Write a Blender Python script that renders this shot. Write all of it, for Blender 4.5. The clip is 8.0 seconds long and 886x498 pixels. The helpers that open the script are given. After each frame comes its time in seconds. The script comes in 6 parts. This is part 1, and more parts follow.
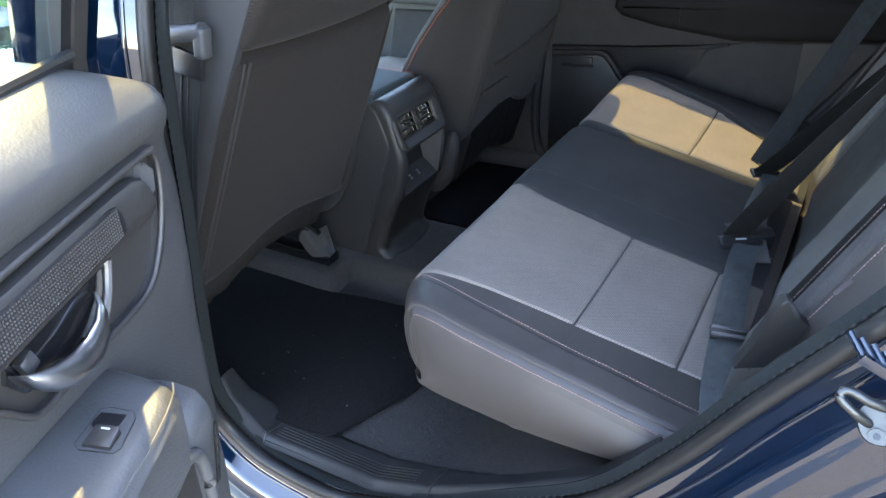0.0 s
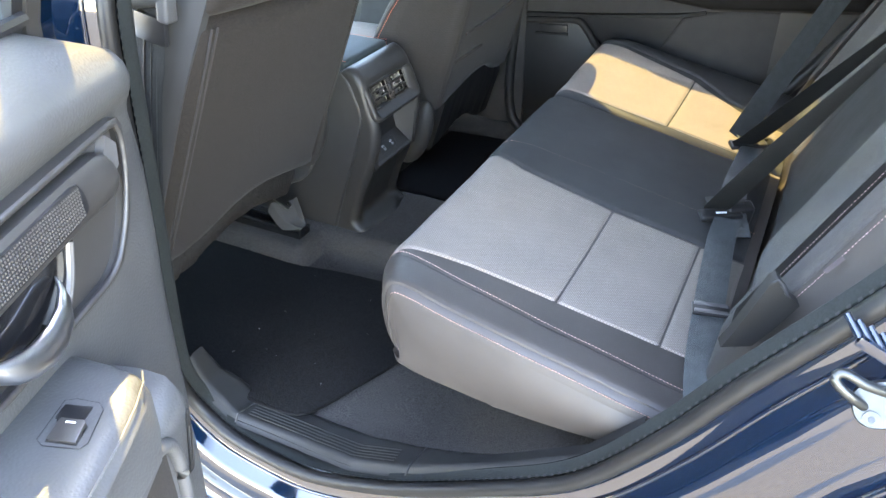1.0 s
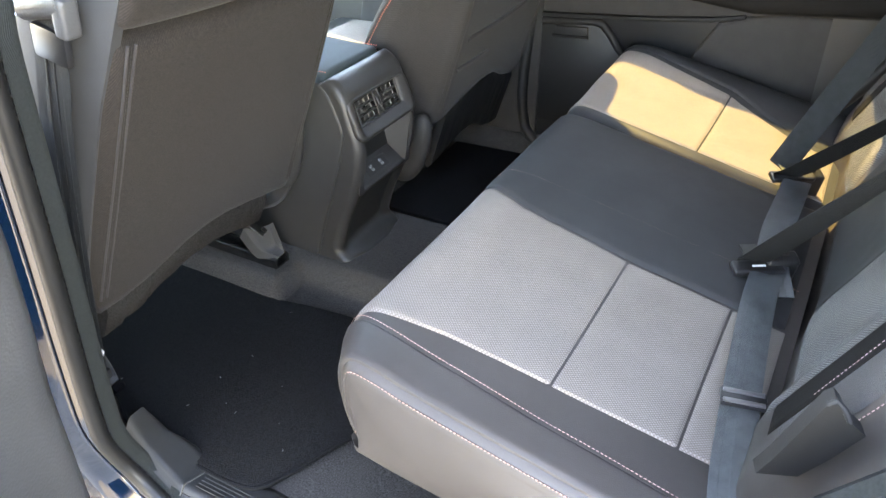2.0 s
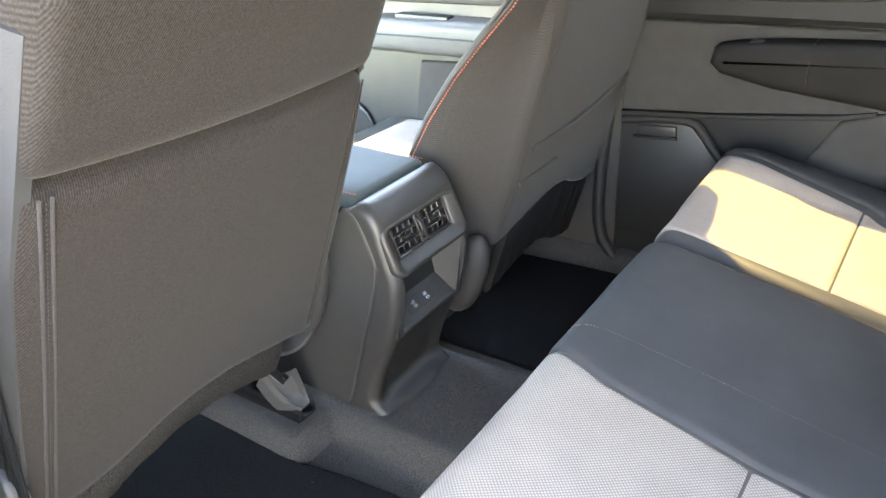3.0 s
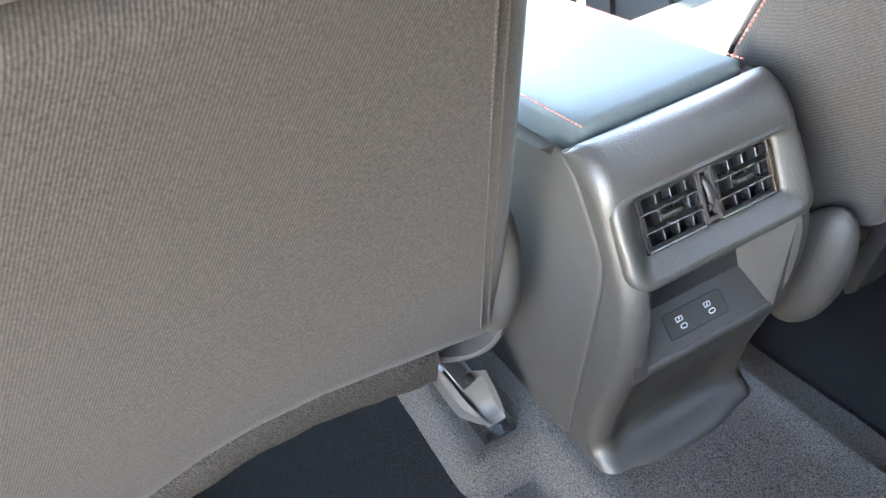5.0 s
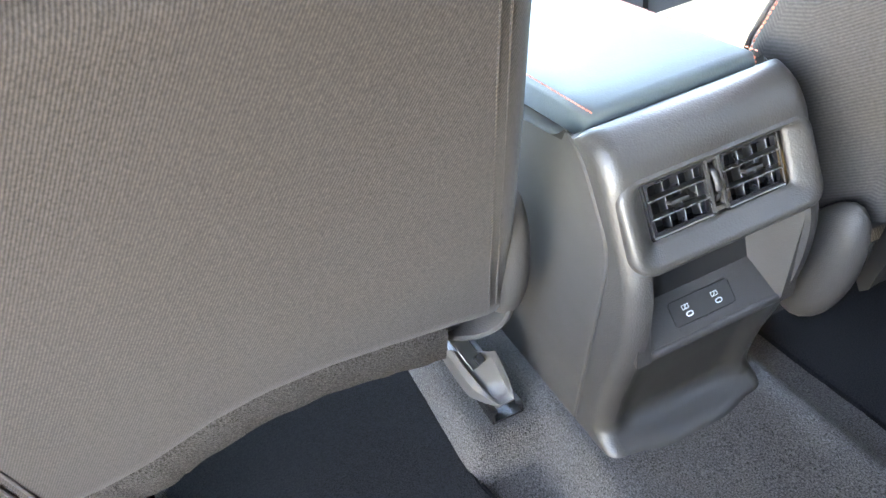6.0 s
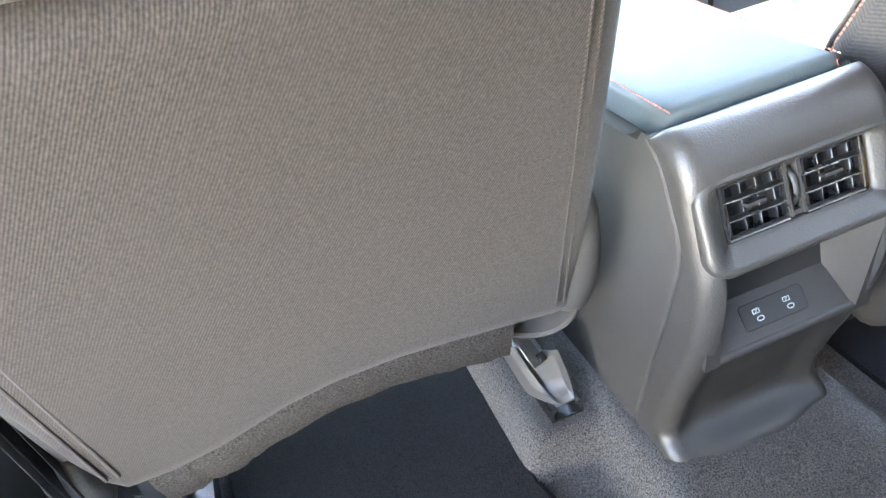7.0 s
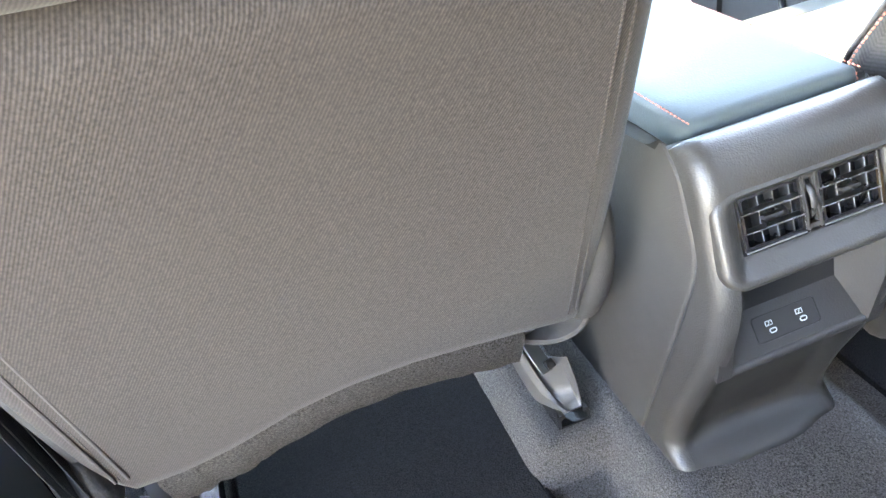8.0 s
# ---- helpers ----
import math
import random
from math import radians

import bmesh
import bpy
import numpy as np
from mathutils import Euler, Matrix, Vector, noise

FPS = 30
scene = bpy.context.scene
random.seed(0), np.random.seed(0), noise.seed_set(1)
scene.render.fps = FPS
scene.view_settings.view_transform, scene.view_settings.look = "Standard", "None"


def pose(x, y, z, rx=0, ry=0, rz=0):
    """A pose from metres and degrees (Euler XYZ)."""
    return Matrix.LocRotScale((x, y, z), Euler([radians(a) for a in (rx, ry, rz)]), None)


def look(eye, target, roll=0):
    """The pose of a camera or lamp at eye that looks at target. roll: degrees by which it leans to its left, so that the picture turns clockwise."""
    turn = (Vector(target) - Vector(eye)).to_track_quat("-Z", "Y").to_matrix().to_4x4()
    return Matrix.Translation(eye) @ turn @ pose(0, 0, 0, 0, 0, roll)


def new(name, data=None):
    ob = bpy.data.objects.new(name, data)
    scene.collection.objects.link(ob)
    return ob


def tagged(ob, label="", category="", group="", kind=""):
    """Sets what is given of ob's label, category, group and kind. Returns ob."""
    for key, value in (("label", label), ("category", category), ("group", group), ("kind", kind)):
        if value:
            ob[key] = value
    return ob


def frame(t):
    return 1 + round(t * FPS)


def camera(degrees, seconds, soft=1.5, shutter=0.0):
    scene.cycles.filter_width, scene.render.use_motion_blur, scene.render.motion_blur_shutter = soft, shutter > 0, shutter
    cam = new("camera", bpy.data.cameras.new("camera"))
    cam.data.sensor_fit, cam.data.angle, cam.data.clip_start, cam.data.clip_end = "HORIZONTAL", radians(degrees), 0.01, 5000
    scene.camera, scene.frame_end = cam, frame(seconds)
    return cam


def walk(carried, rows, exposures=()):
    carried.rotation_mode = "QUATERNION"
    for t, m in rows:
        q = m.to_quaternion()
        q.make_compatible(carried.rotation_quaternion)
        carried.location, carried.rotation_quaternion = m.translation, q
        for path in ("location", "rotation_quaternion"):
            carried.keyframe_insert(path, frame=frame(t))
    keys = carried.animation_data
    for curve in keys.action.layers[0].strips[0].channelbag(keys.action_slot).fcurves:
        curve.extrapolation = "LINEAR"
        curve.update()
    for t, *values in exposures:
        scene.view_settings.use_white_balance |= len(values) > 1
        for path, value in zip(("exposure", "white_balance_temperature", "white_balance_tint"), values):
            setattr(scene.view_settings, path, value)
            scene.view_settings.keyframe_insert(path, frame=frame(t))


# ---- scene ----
cam = camera(60.3, 8.0)
PATH = [
    (0, (0.952, -1.457, 1.432), (0.09, 0.042, 0.427), -1.8),
    (0.5, (0.947, -1.444, 1.428), (0.154, 0.065, 0.382), -0.8),
    (1, (0.916, -1.432, 1.423), (0.152, 0.069, 0.345), -0.4),
    (1.2, (0.903, -1.416, 1.418), (0.136, 0.077, 0.33), -0.4),
    (2.3, (0.861, -1.106, 1.384), (-0.016, 0.318, 0.288), -1.1),
    (2.5, (0.85, -1.066, 1.381), (-0.075, 0.34, 0.302), -1.8),
    (3, (0.744, -0.901, 1.343), (-0.292, 0.537, 0.416), -3.4),
    (3.5, (0.59, -0.64, 1.247), (-0.729, 0.518, 0.289), -7.8),
    (3.8, (0.519, -0.512, 1.19), (-0.921, 0.427, 0.167), -10.7),
    (4, (0.491, -0.475, 1.179), (-1.016, 0.335, 0.143), -12.2),
    (4.5, (0.473, -0.427, 1.173), (-1.073, 0.213, 0.076), -12.8),
    (6, (0.511, -0.4, 1.171), (-1.062, 0.083, 0.034), -12.1),
    (6.5, (0.504, -0.401, 1.172), (-1.088, 0.02, 0.036), -12.6),
    (7, (0.51, -0.425, 1.176), (-1.107, -0.049, 0.06), -12.7),
    (7.5, (0.497, -0.439, 1.183), (-1.117, -0.07, 0.063), -12.4),
    (8, (0.499, -0.437, 1.183), (-1.113, -0.055, 0.063), -11.5),
]
walk(cam, [(t, look(eye, target, roll)) for t, eye, target, roll in PATH],
     exposures=[(0, 4.52, 7650, 17), (0.5, 5.31, 8450, 16), (1.2, 5.46, 8720, 16), (2.3, 5.86, 10050, 19), (2.5, 6.14, 10050, 19), (3.0, 6.18, 10020, 19), (3.5, 5.96, 9550, 19), (4.0, 6.58, 9450, 18), (4.5, 7.01, 9350, 19), (8, 7.28, 9380, 20)])

# ---- light ----
SUN = Vector((-0.28, 0.40, 0.90)).normalized()      # towards the sun
world = bpy.data.worlds.new("sky")
scene.world = world
world.use_nodes = True
wn = world.node_tree.nodes
sky = wn.new("ShaderNodeTexSky")
sky.sky_type = "NISHITA"
sky.sun_disc = False
sky.dust_density, sky.ozone_density = 0.3, 2.0
sky.sun_elevation = math.asin(SUN.z)
sky.sun_rotation = math.atan2(SUN.x, SUN.y)
world.node_tree.links.new(sky.outputs[0], wn["Background"].inputs[0])
wn["Background"].inputs[1].default_value = 0.15
sun_data = bpy.data.lights.new("sun", "SUN")
sun_data.energy, sun_data.angle, sun_data.color = 0.72, radians(0.5), (1.0, 0.90, 0.42)
sun = new("sun", sun_data)
sun.matrix_world = look(SUN * 20, (0, 0, 0))


# ---- materials ----
def material(name, colour, rough=0.5, metal=0.0, coat=0.0, spec=0.5, vary=0.0, vary_scale=20.0, bump=0.0, bump_scale=400.0,
             kind="noise", sheen=0.0, rough_vary=0.0, bump2=0.0, bump2_scale=30.0, dist=0.0006):
    """A principled material with broad colour variation and two scales of relief in object space."""
    m = bpy.data.materials.new(name)
    m.use_nodes = True
    nt = m.node_tree
    p = nt.nodes["Principled BSDF"]
    p.inputs["Base Color"].default_value = (*colour, 1)
    p.inputs["Roughness"].default_value = rough
    p.inputs["Metallic"].default_value = metal
    p.inputs["Coat Weight"].default_value = coat
    p.inputs["Coat Roughness"].default_value = 0.03
    p.inputs["Specular IOR Level"].default_value = spec
    if sheen:
        p.inputs["Sheen Weight"].default_value = sheen
        p.inputs["Sheen Roughness"].default_value = 0.5
    tc = nt.nodes.new("ShaderNodeTexCoord")

    def tex(scale, detail=3.0):
        n = nt.nodes.new("ShaderNodeTexNoise")
        n.inputs["Scale"].default_value, n.inputs["Detail"].default_value = scale, detail
        nt.links.new(tc.outputs["Object"], n.inputs["Vector"])
        return n.outputs["Fac"]

    if vary:
        r = nt.nodes.new("ShaderNodeValToRGB")
        r.color_ramp.elements[0].position, r.color_ramp.elements[1].position = 0.32, 0.68
        r.color_ramp.elements[0].color = (*[c * (1 - vary) for c in colour], 1)
        r.color_ramp.elements[1].color = (*[min(1, c * (1 + vary)) for c in colour], 1)
        nt.links.new(tex(vary_scale, 6.0), r.inputs["Fac"])
        nt.links.new(r.outputs[0], p.inputs["Base Color"])
    if rough_vary:
        mr = nt.nodes.new("ShaderNodeMapRange")
        mr.inputs["To Min"].default_value, mr.inputs["To Max"].default_value = rough - rough_vary, rough + rough_vary
        nt.links.new(tex(35.0, 5.0), mr.inputs["Value"])
        nt.links.new(mr.outputs[0], p.inputs["Roughness"])
    last = None
    for strength, scale, style in ((bump, bump_scale, kind), (bump2, bump2_scale, "noise")):
        if not strength:
            continue
        if style == "noise":
            h = tex(scale, 2.0)
        elif style == "grain":
            v = nt.nodes.new("ShaderNodeTexVoronoi")
            v.feature, v.inputs["Scale"].default_value = "SMOOTH_F1", scale
            nt.links.new(tc.outputs["Object"], v.inputs["Vector"])
            h = v.outputs["Distance"]
        else:
            h = weave(nt, tc, scale, style)
        b = nt.nodes.new("ShaderNodeBump")
        b.inputs["Strength"].default_value, b.inputs["Distance"].default_value = strength, dist if style != "noise" or scale > 100 else 0.004
        nt.links.new(h, b.inputs["Height"])
        if last:
            nt.links.new(last, b.inputs["Normal"])
        last = b.outputs[0]
    if last:
        nt.links.new(last, p.inputs["Normal"])
    return m


def weave(nt, tc, scale, style):
    """A woven relief: twill is one set of slanting ribs, mesh is two crossing sets."""
    def bands(turn):
        mp = nt.nodes.new("ShaderNodeMapping")
        mp.inputs["Rotation"].default_value = turn
        w = nt.nodes.new("ShaderNodeTexWave")
        w.inputs["Scale"].default_value = scale
        w.inputs["Distortion"].default_value = 0.15
        nt.links.new(tc.outputs["Object"], mp.inputs["Vector"])
        nt.links.new(mp.outputs[0], w.inputs["Vector"])
        return w.outputs["Fac"]

    if style == "cavalry":
        # steep ribs, about 2.2 mm apart, slanting up a leaning seat back
        d = nt.nodes.new("ShaderNodeVectorMath")
        d.operation = "DOT_PRODUCT"
        d.inputs[1].default_value = (-0.199, 0.864, -0.463)
        nt.links.new(tc.outputs["Object"], d.inputs[0])
        last = d.outputs["Value"]
        for op, value in (("MULTIPLY", 2 * math.pi * scale), ("SINE", 0.0), ("MULTIPLY_ADD", 0.5)):
            q = nt.nodes.new("ShaderNodeMath")
            q.operation = op
            nt.links.new(last, q.inputs[0])
            q.inputs[1].default_value = value
            q.inputs[2].default_value = 0.5
            last = q.outputs[0]
        return last
    a = bands((0, 0.35, 0.75))
    if style == "twill":
        return a
    b = bands((0, 0.35, -0.75))
    mx = nt.nodes.new("ShaderNodeMath")
    mx.operation = "MULTIPLY"
    nt.links.new(a, mx.inputs[0])
    nt.links.new(b, mx.inputs[1])
    return mx.outputs[0]


def mesh_fabric(name, dark, light, scale, style="mesh", spread=(0.05, 0.55), relief=0.3, speck=14.0, depth=0.15):
    """Open-knit upholstery: light yarn over a dark ground, as colour and as relief."""
    m = material(name, light, rough=0.9, sheen=0.05, spec=0.12)
    nt = m.node_tree
    p = nt.nodes["Principled BSDF"]
    tc = [n for n in nt.nodes if n.type == "TEX_COORD"][0]
    h = weave(nt, tc, scale, style)
    r = nt.nodes.new("ShaderNodeValToRGB")
    r.color_ramp.elements[0].color, r.color_ramp.elements[1].color = (*dark, 1), (*light, 1)
    r.color_ramp.elements[0].position, r.color_ramp.elements[1].position = spread
    nt.links.new(h, r.inputs["Fac"])
    n = nt.nodes.new("ShaderNodeTexNoise")
    n.inputs["Scale"].default_value, n.inputs["Detail"].default_value = speck, 6.0
    mr = nt.nodes.new("ShaderNodeMapRange")
    mr.inputs["To Min"].default_value, mr.inputs["To Max"].default_value = 1 - depth, 1 + depth
    nt.links.new(tc.outputs["Object"], n.inputs["Vector"])
    nt.links.new(n.outputs["Fac"], mr.inputs["Value"])
    mul = nt.nodes.new("ShaderNodeVectorMath")
    mul.operation = "SCALE"
    nt.links.new(r.outputs[0], mul.inputs[0])
    nt.links.new(mr.outputs[0], mul.inputs["Scale"])
    nt.links.new(mul.outputs[0], p.inputs["Base Color"])
    b = nt.nodes.new("ShaderNodeBump")
    b.inputs["Strength"].default_value, b.inputs["Distance"].default_value = relief, 0.0008
    nt.links.new(h, b.inputs["Height"])
    nt.links.new(b.outputs[0], p.inputs["Normal"])
    return m


LEATHER = material("leatherette", (0.034, 0.034, 0.0345), 0.68, spec=0.17, vary=0.12, vary_scale=9, bump=0.35, bump_scale=700, kind="grain", rough_vary=0.06, bump2=0.10, bump2_scale=26)
LEATHER_SIDE = material("leatherette_side", (0.042, 0.035, 0.0315), 0.55, vary=0.12, vary_scale=9, bump=0.2, bump_scale=800, kind="grain", rough_vary=0.05, bump2=0.10, bump2_scale=22)
FABRIC = mesh_fabric("mesh_fabric", (0.158, 0.132, 0.113), (0.276, 0.232, 0.199), 100)
CONSOLE_LOW = material("console_lower_panel", (0.0140, 0.0135, 0.0131), 0.48, spec=0.4, vary=0.08, vary_scale=20, bump=0.2, bump_scale=800, kind="grain", rough_vary=0.05)
CONSOLE_SIDE = material("console_side_plastic", (0.0260, 0.0239, 0.0225), 0.58, spec=0.28, vary=0.08, vary_scale=14, bump=0.4, bump_scale=650, kind="grain", rough_vary=0.05)
# black hide tinted cyan: the sky's reflection is put into the base colour
LID_HIDE_SKY = material("lid_leatherette_sky_tint", (0.0385, 0.0510, 0.0550), 0.66, spec=0.13, vary=0.08, vary_scale=12, bump=0.3, bump_scale=600, kind="grain", rough_vary=0.04)
BACK_CLOTH = mesh_fabric("backrest_cloth", (0.042, 0.041, 0.040), (0.160, 0.152, 0.145), 150)
BACK_TWILL = mesh_fabric("backrest_twill", (0.028, 0.0265, 0.026), (0.075, 0.070, 0.067), 260, "twill")
VENT_BLACK = material("vent_black", (0.004, 0.004, 0.0042), 0.5, spec=0.3, rough_vary=0.05)
CONSOLE = material("console_plastic", (0.0239, 0.0220, 0.0207), 0.44, spec=0.36, vary=0.12, vary_scale=14, bump=0.45, bump_scale=620, kind="grain", rough_vary=0.05)
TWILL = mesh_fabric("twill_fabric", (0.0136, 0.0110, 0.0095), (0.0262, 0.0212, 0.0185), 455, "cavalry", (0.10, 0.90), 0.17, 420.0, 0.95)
# the same twill with less contrast, lightened for the light on the far seat
TWILL_FAR_LIT = mesh_fabric("twill_fabric_lit", (0.0235, 0.0205, 0.0188), (0.0330, 0.0290, 0.0268), 455, "cavalry", (0.10, 0.90), 0.10, 420.0, 0.5)
# seat cloth lightened for seams and piping that catch the light
WELT_LIT = material("seam_welt_lit", (0.026, 0.0225, 0.021), 0.9, vary=0.2, vary_scale=300, bump=0.3, bump_scale=400)
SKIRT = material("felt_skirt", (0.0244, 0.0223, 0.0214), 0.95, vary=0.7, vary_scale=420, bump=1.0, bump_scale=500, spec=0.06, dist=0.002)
CARPET = material("carpet", (0.0425, 0.0384, 0.0358), 0.97, vary=0.85, vary_scale=560, bump=1.0, bump_scale=540, spec=0.08, sheen=0.05, bump2=0.2, bump2_scale=25, dist=0.002)
MAT_PILE = material("mat_pile", (0.0080, 0.0079, 0.0084), 0.97, vary=0.85, vary_scale=600, bump=1.0, bump_scale=600, spec=0.08, dist=0.002)
PLASTIC = material("grained_plastic", (0.030, 0.0275, 0.026), 0.42, spec=0.6, vary=0.08, vary_scale=30, bump=0.22, bump_scale=900, kind="grain", rough_vary=0.05)
PLASTIC_SOFT = material("soft_plastic", (0.015, 0.0143, 0.014), 0.60, spec=0.20, vary=0.08, vary_scale=20, bump=0.5, bump_scale=420, kind="grain", rough_vary=0.05)
DOOR_SKIN = material("door_skin", (0.062, 0.0615, 0.0615), 0.45, spec=0.55, vary=0.1, vary_scale=14, bump=0.5, bump_scale=330, kind="grain", rough_vary=0.05)
SILL_PLASTIC = material("sill_plastic", (0.011, 0.0113, 0.0116), 0.50, spec=0.3, vary=0.1, vary_scale=30, bump=0.25, bump_scale=800, kind="grain", rough_vary=0.06)
DOOR_LOW = material("lower_door_skin", (0.050, 0.050, 0.051), 0.45, spec=0.5, vary=0.1, vary_scale=14, bump=0.5, bump_scale=330, kind="grain", rough_vary=0.05)
PLASTIC_DARK = material("black_plastic", (0.012, 0.012, 0.013), 0.38, vary=0.1, vary_scale=40, bump=0.08, bump_scale=600)
GLOSS_BLACK = material("gloss_black", (0.008, 0.008, 0.009), 0.12, coat=0.4, rough_vary=0.04)
# pale metal that paints the highlight along blade and rim edges
EDGE_HIGHLIGHT = material("blade_edge_highlight", (0.17, 0.175, 0.175), 0.22, metal=0.6, rough_vary=0.05)
BLADE = material("vent_blade", (0.007, 0.007, 0.0075), 0.28, spec=0.6, rough_vary=0.05)
GREY_TRIM = material("grey_trim_line", (0.15, 0.145, 0.145), 0.35, metal=0.5, rough_vary=0.06)
CHROME = material("satin_chrome", (0.46, 0.47, 0.48), 0.30, metal=1.0, rough_vary=0.06)
STEEL = material("zinc_steel", (0.075, 0.078, 0.076), 0.44, metal=0.9, rough_vary=0.12, vary=0.1, vary_scale=60)
FOOT_GREY = material("foot_cover_plastic", (0.0353, 0.0344, 0.0344), 0.52, spec=0.35, vary=0.08, vary_scale=40, bump=0.15, bump_scale=900, kind="grain", rough_vary=0.05)
RAIL = material("rail_steel", (0.008, 0.008, 0.0085), 0.22, metal=0.0, rough_vary=0.08)
PAINT = material("blue_paint", (0.0009, 0.0058, 0.0150), 0.05, coat=1.0, spec=0.5, vary=0.12, vary_scale=900, bump2=0.01, bump2_scale=60)
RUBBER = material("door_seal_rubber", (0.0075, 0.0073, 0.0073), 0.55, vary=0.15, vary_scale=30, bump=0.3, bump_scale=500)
SEAL_TUBE = material("seal_tube_rubber", (0.010, 0.0096, 0.0094), 0.46, spec=0.4, vary=0.15, vary_scale=30, bump=0.2, bump_scale=500)
SEAL_LIP = material("seal_textile", (0.017, 0.0195, 0.019), 0.8, vary=0.2, vary_scale=300, bump=0.35, bump_scale=420, kind="twill", spec=0.12)
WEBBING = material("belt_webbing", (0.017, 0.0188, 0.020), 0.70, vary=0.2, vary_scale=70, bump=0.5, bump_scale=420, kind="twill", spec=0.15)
# the same webbing, paler: the light on the lap straps is in its colour
WEBBING_LIT = material("belt_webbing_lit", (0.055, 0.060, 0.062), 0.40, vary=0.25, vary_scale=60, bump=0.5, bump_scale=420, kind="twill", spec=0.6)
THREAD_RED = material("red_thread", (0.40, 0.095, 0.055), 0.7, vary=0.2, vary_scale=300)
THREAD_WHITE = material("pale_thread", (0.42, 0.24, 0.195), 0.7, vary=0.2, vary_scale=300)
THREAD_PALE = material("pale_pink_thread", (0.40, 0.25, 0.235), 0.7, vary=0.3, vary_scale=300)
THREAD_GREY = material("grey_thread", (0.015, 0.0135, 0.013), 0.8, vary=0.2, vary_scale=300)
SEAT_SIDE = material("seat_side_hide", (0.0125, 0.0116, 0.0112), 0.75, spec=0.06, vary=0.1, vary_scale=14, bump=0.3, bump_scale=700, kind="grain")
LABEL = material("label_cloth", (0.085, 0.066, 0.066), 0.85, vary=0.1, vary_scale=300)
WHITE = material("white_card", (0.80, 0.80, 0.80), 0.6, vary=0.03, vary_scale=30)
LINT = material("lint", (0.14, 0.14, 0.145), 0.9, vary=0.2, vary_scale=300)
PRINT_GREY = material("grey_print", (0.42, 0.43, 0.435), 0.6)
PRINT = material("white_print", (0.75, 0.75, 0.75), 0.6)
HEADLINER = material("headliner_cloth", (0.10, 0.10, 0.10), 0.95, vary=0.06, vary_scale=200, bump=0.5, bump_scale=500)
LIGHT_TRIM = material("dark_door_cloth", (0.027, 0.0245, 0.0235), 0.9, vary=0.12, vary_scale=30, bump=0.3, bump_scale=500)
ASPHALT = material("asphalt", (0.22, 0.192, 0.158), 0.9, vary=0.25, vary_scale=60, bump=0.8, bump_scale=120, bump2=0.3, bump2_scale=8)
GRASS = material("grass", (0.10, 0.15, 0.035), 0.95, vary=0.5, vary_scale=4, bump=1.0, bump_scale=60)
KERB = material("concrete", (0.36, 0.35, 0.33), 0.9, vary=0.2, vary_scale=8, bump=0.5, bump_scale=120)
LEAF = material("leaf", (0.030, 0.050, 0.018), 0.7, vary=0.5, vary_scale=3)
BARK = material("bark", (0.09, 0.07, 0.05), 0.9, vary=0.4, vary_scale=20, bump=1.0, bump_scale=60)

GLASS = bpy.data.materials.new("window_glass")
GLASS.use_nodes = True
gp = GLASS.node_tree.nodes["Principled BSDF"]
gp.inputs["Base Color"].default_value = (0.70, 0.92, 0.96, 1)
gp.inputs["Transmission Weight"].default_value, gp.inputs["Roughness"].default_value, gp.inputs["IOR"].default_value = 1.0, 0.0, 1.45

PRIVACY = bpy.data.materials.new("privacy_glass")
PRIVACY.use_nodes = True
gp = PRIVACY.node_tree.nodes["Principled BSDF"]
gp.inputs["Base Color"].default_value = (0.10, 0.12, 0.12, 1)
gp.inputs["Transmission Weight"].default_value, gp.inputs["Roughness"].default_value, gp.inputs["IOR"].default_value = 1.0, 0.0, 1.45

def tinted(name, tint, gloss=0.05):
    """Tinted car glass: it dims the light that passes and mirrors a little."""
    m = bpy.data.materials.new(name)
    m.use_nodes = True
    nt = m.node_tree
    nt.nodes.remove(nt.nodes["Principled BSDF"])
    clear, mirror, mix = nt.nodes.new("ShaderNodeBsdfTransparent"), nt.nodes.new("ShaderNodeBsdfGlossy"), nt.nodes.new("ShaderNodeMixShader")
    clear.inputs["Color"].default_value = (*tint, 1)
    mirror.inputs["Roughness"].default_value = 0.0
    mix.inputs["Fac"].default_value = gloss
    nt.links.new(clear.outputs[0], mix.inputs[1])
    nt.links.new(mirror.outputs[0], mix.inputs[2])
    nt.links.new(mix.outputs[0], nt.nodes["Material Output"].inputs["Surface"])
    return m


SIDE_TINT = tinted("tinted_side_glass", (0.68, 0.69, 0.66))
SCREEN_TINT = tinted("tinted_windscreen", (0.84, 0.93, 0.94))

# ---- mesh helpers ----
def finish(name, bm, mat, smooth=True):
    bmesh.ops.recalc_face_normals(bm, faces=bm.faces[:])
    me = bpy.data.meshes.new(name)
    bm.to_mesh(me)
    bm.free()
    if smooth:
        me.polygons.foreach_set("use_smooth", [True] * len(me.polygons))
        me.set_sharp_from_angle(angle=radians(42))
    me.materials.append(mat)
    return me


def part(name, bm, mat, parent, label=""):
    ob = new(name, finish(name, bm, mat))
    if parent is not None:
        ob.parent = parent
        ob.matrix_parent_inverse = parent.matrix_world.inverted()
    return tagged(ob, label)


def thing(name, place, label, category, group=""):
    ob = new(name)
    ob.empty_display_size = 0.05
    ob.location = place
    ob.matrix_world = Matrix.Translation(place)
    return tagged(ob, label, category, group)


def structure(name, bm, mat, label, category):
    return tagged(part(name, bm, mat, None), label, category, kind="structure")


